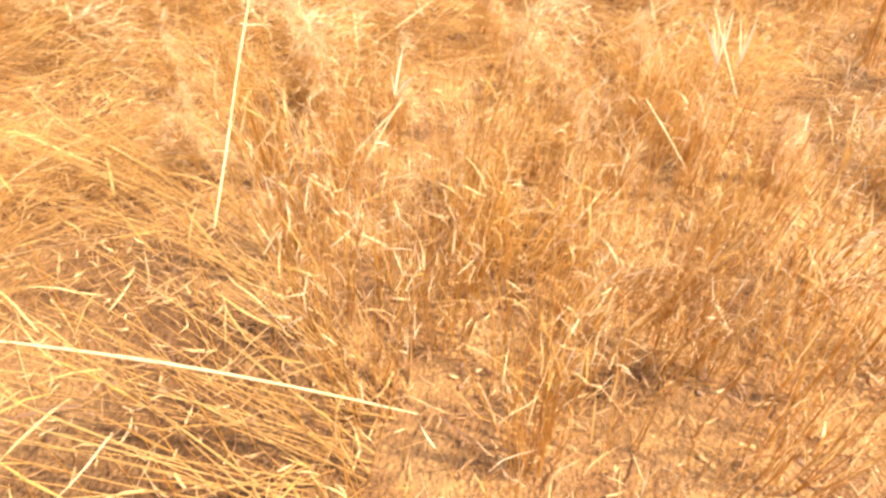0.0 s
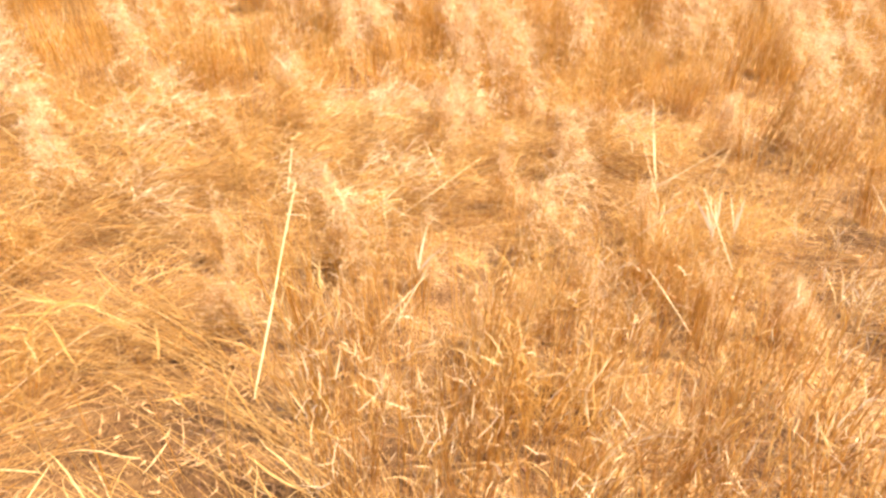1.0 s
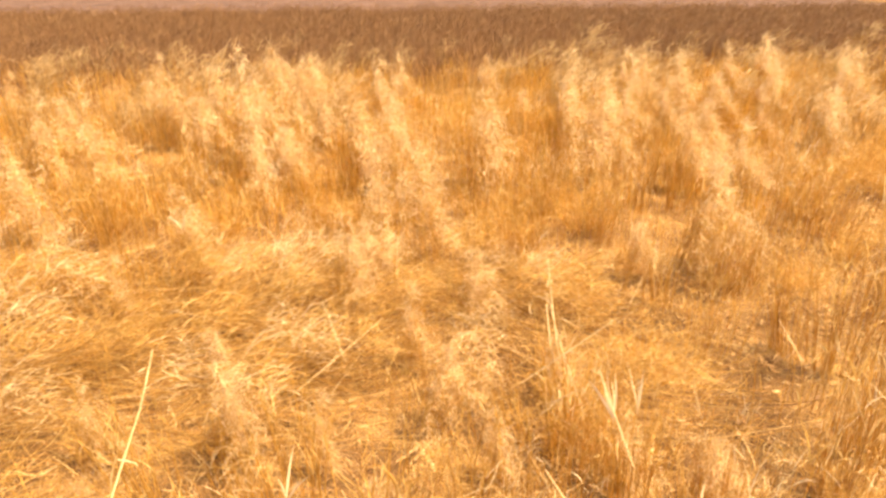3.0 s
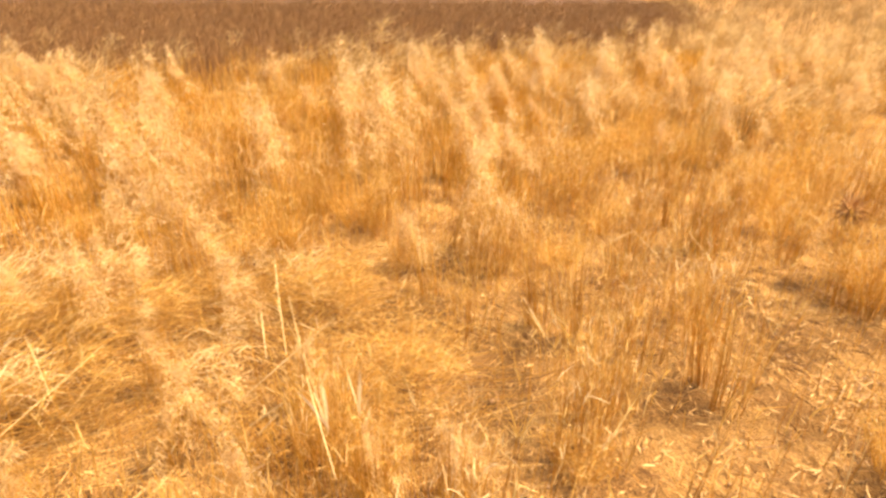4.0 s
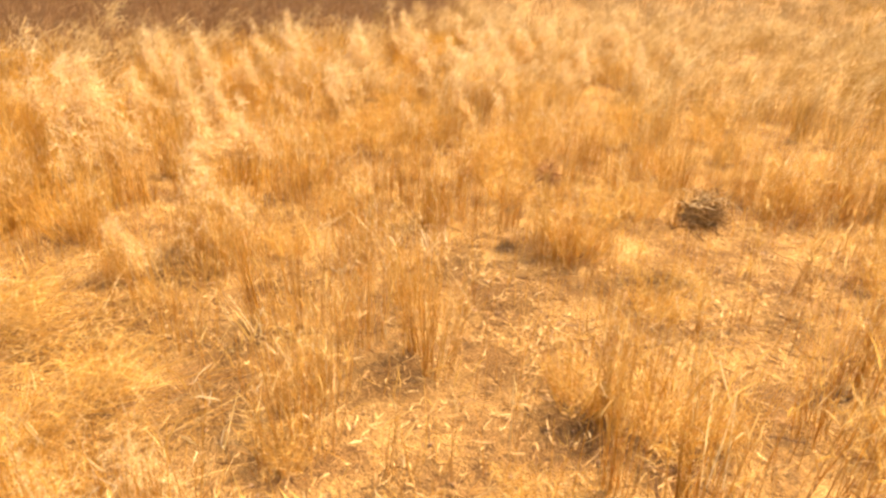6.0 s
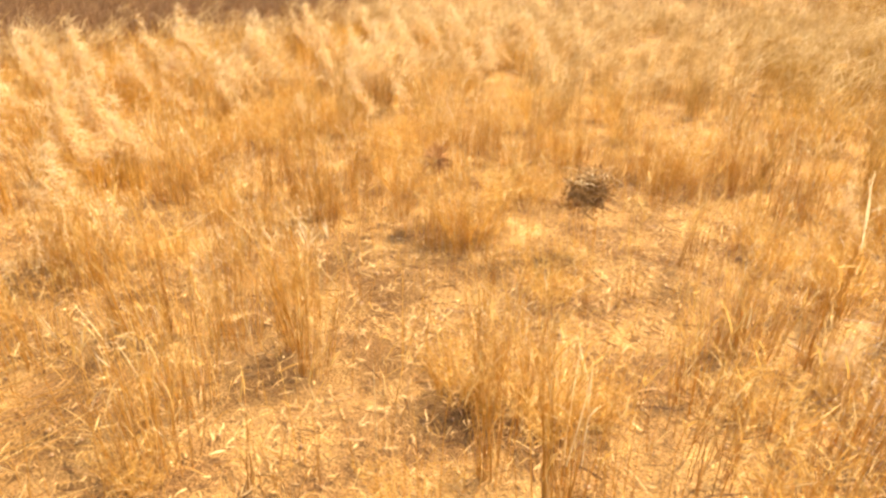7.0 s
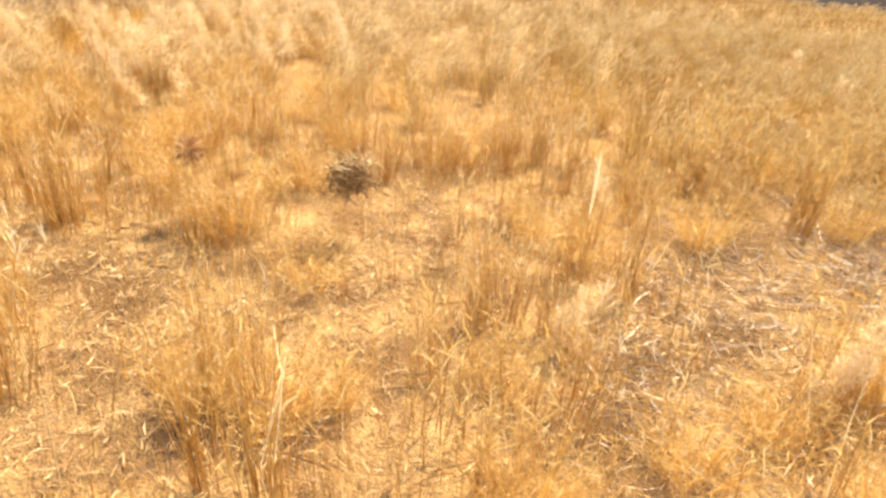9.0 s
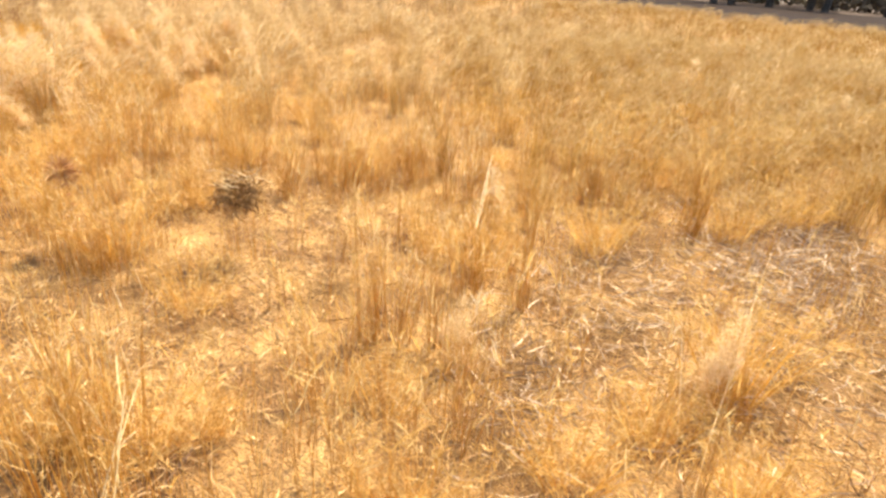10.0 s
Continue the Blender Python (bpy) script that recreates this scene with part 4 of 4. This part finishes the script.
def build_thistle(x, y, z):
    plant_ = new("withered_thistle")
    plant_.location = (x, y, 0)
    n = 260
    d = unit(rng.normal(0, 1, (n, 3)))
    tilt = np.arccos(d[:, 2].clip(-1, 1))
    spikes = strands(d * 0.02 + (0, 0, z), uni(0.03, 0.085, n), tilt, rng.normal(0, 0.5, n), np.arctan2(d[:, 1], d[:, 0]), 4, 0.2)
    part("flower_head", skin(spikes, uni(0.003, 0.007, n), BLADE[4], 2), THISTLE, plant_, "brown spiky dried flower head")
    base = disc(4, 0.03)
    base[0] = 0
    stem = strands(base, np.array([z, z * 0.85, z * 0.7, z * 0.9]), np.array([0.0, 0.15, 0.25, 0.12]), np.zeros(4), uni(0, 6.28, 4), 6, 0.1)
    part("stem", skin(stem, np.array([0.0042, 0.003, 0.003, 0.003]), TAPER[6], 4), BROWN_STEM, plant_)
    n = 26
    pick = rng.integers(0, 4, n)
    leaf = strands(stem[pick, rng.integers(2, 6, n)], uni(0.03, 0.08, n), uni(0.5, 1.4, n), uni(0.4, 2.0, n), uni(0, 6.28, n), 4, 0.4)
    part("leaves", skin(leaf, uni(0.004, 0.009, n), BLADE[4], 2), THISTLE, plant_)
    return tagged(plant_, "withered brown thistle with a spiky round head", "thistle")


build_hay_clump(3.43, 1.52, 0.335)
build_thistle(3.07, 2.19, 0.39)


# ---- trees beyond the field's edge ----
def build_tree(tall):
    tree = new("tree")
    k = 8
    z = np.linspace(0, 1, k)
    trunk = np.stack([0.25 * np.sin(2.2 * z), 0.2 * np.sin(3 * z + 1) - 0.17, tall * 0.62 * z], -1)[None]
    bole = part("trunk", skin(trunk, np.array([0.62]), np.linspace(1.15, 0.45, k), 9), BARK, tree)
    n = 11
    start = trunk[0, rng.integers(3, k, n)]
    limb = strands(start, tall * uni(0.22, 0.42, n), uni(0.5, 1.2, n), rng.normal(-0.2, 0.3, n), uni(0, 6.28, n), 6, 0.2)
    for i in range(n):
        part("limb", skin(limb[i : i + 1], uni(0.12, 0.24, 1), TAPER[6], 6), BARK, bole)
    m = 5200
    pick = rng.integers(0, n, m)
    at = limb[pick, rng.integers(2, 6, m)] + rng.normal(0, 1, (m, 3)) * (0.75, 0.75, 0.5)
    leaf = strands(at, uni(0.12, 0.3, m), uni(0.4, 2.2, m), rng.normal(0, 0.5, m), uni(0, 6.28, m), 3, 0.3)
    part("crown", skin(leaf, uni(0.07, 0.14, m), [0.5, 1.0, 0.2], 2), FOLIAGE, tree, "dark green leafy crown")
    return tagged(tree, "dark leafy tree beyond the field edge", "tree", "trees beyond the field")


TREES = [build_tree(9.0), build_tree(10.5)]
TREE_SPOTS = [(68, 5.2), (70, 3.8), (74, 0.6), (76, -3.0), (72, -4.1), (76, -9.5), (78, 11.0), (72, 15.5)]
for n, (x, y) in enumerate(TREE_SPOTS):
    m = pose(x, y, -0.05, 0, 0, 67 * n)
    if n < 2:
        TREES[n].matrix_basis = m
    else:
        copy_thing(TREES[n % 2], m)


def build_far_woods():
    """A dark belt of scrub behind the trees, with gaps and an uneven top."""
    n = 16000
    x, y = uni(84, 100, n), uni(-45, 70, n)
    ok = patchy(x, y, 0.25, 41) > 0.12
    x, y = x[ok], y[ok]
    n = len(x)
    top = 2.0 + 6.5 * patchy(x * 0.2, y, 0.6, 42)
    at = np.stack([x, y, uni(0, 1, n) * top], -1)
    leaf = strands(at, uni(0.5, 1.2, n), uni(0.2, 1.6, n), rng.normal(0, 0.5, n), uni(0, 6.28, n), 3, 0.3)
    me = quad_mesh("scrub_belt", *skin(leaf, uni(0.3, 0.7, n), [0.6, 1.0, 0.3], 2), SCRUB)
    tagged(new("scrub_belt", me), "dark uneven belt of scrub far behind the field", "scrub", kind="stuff")


build_far_woods()
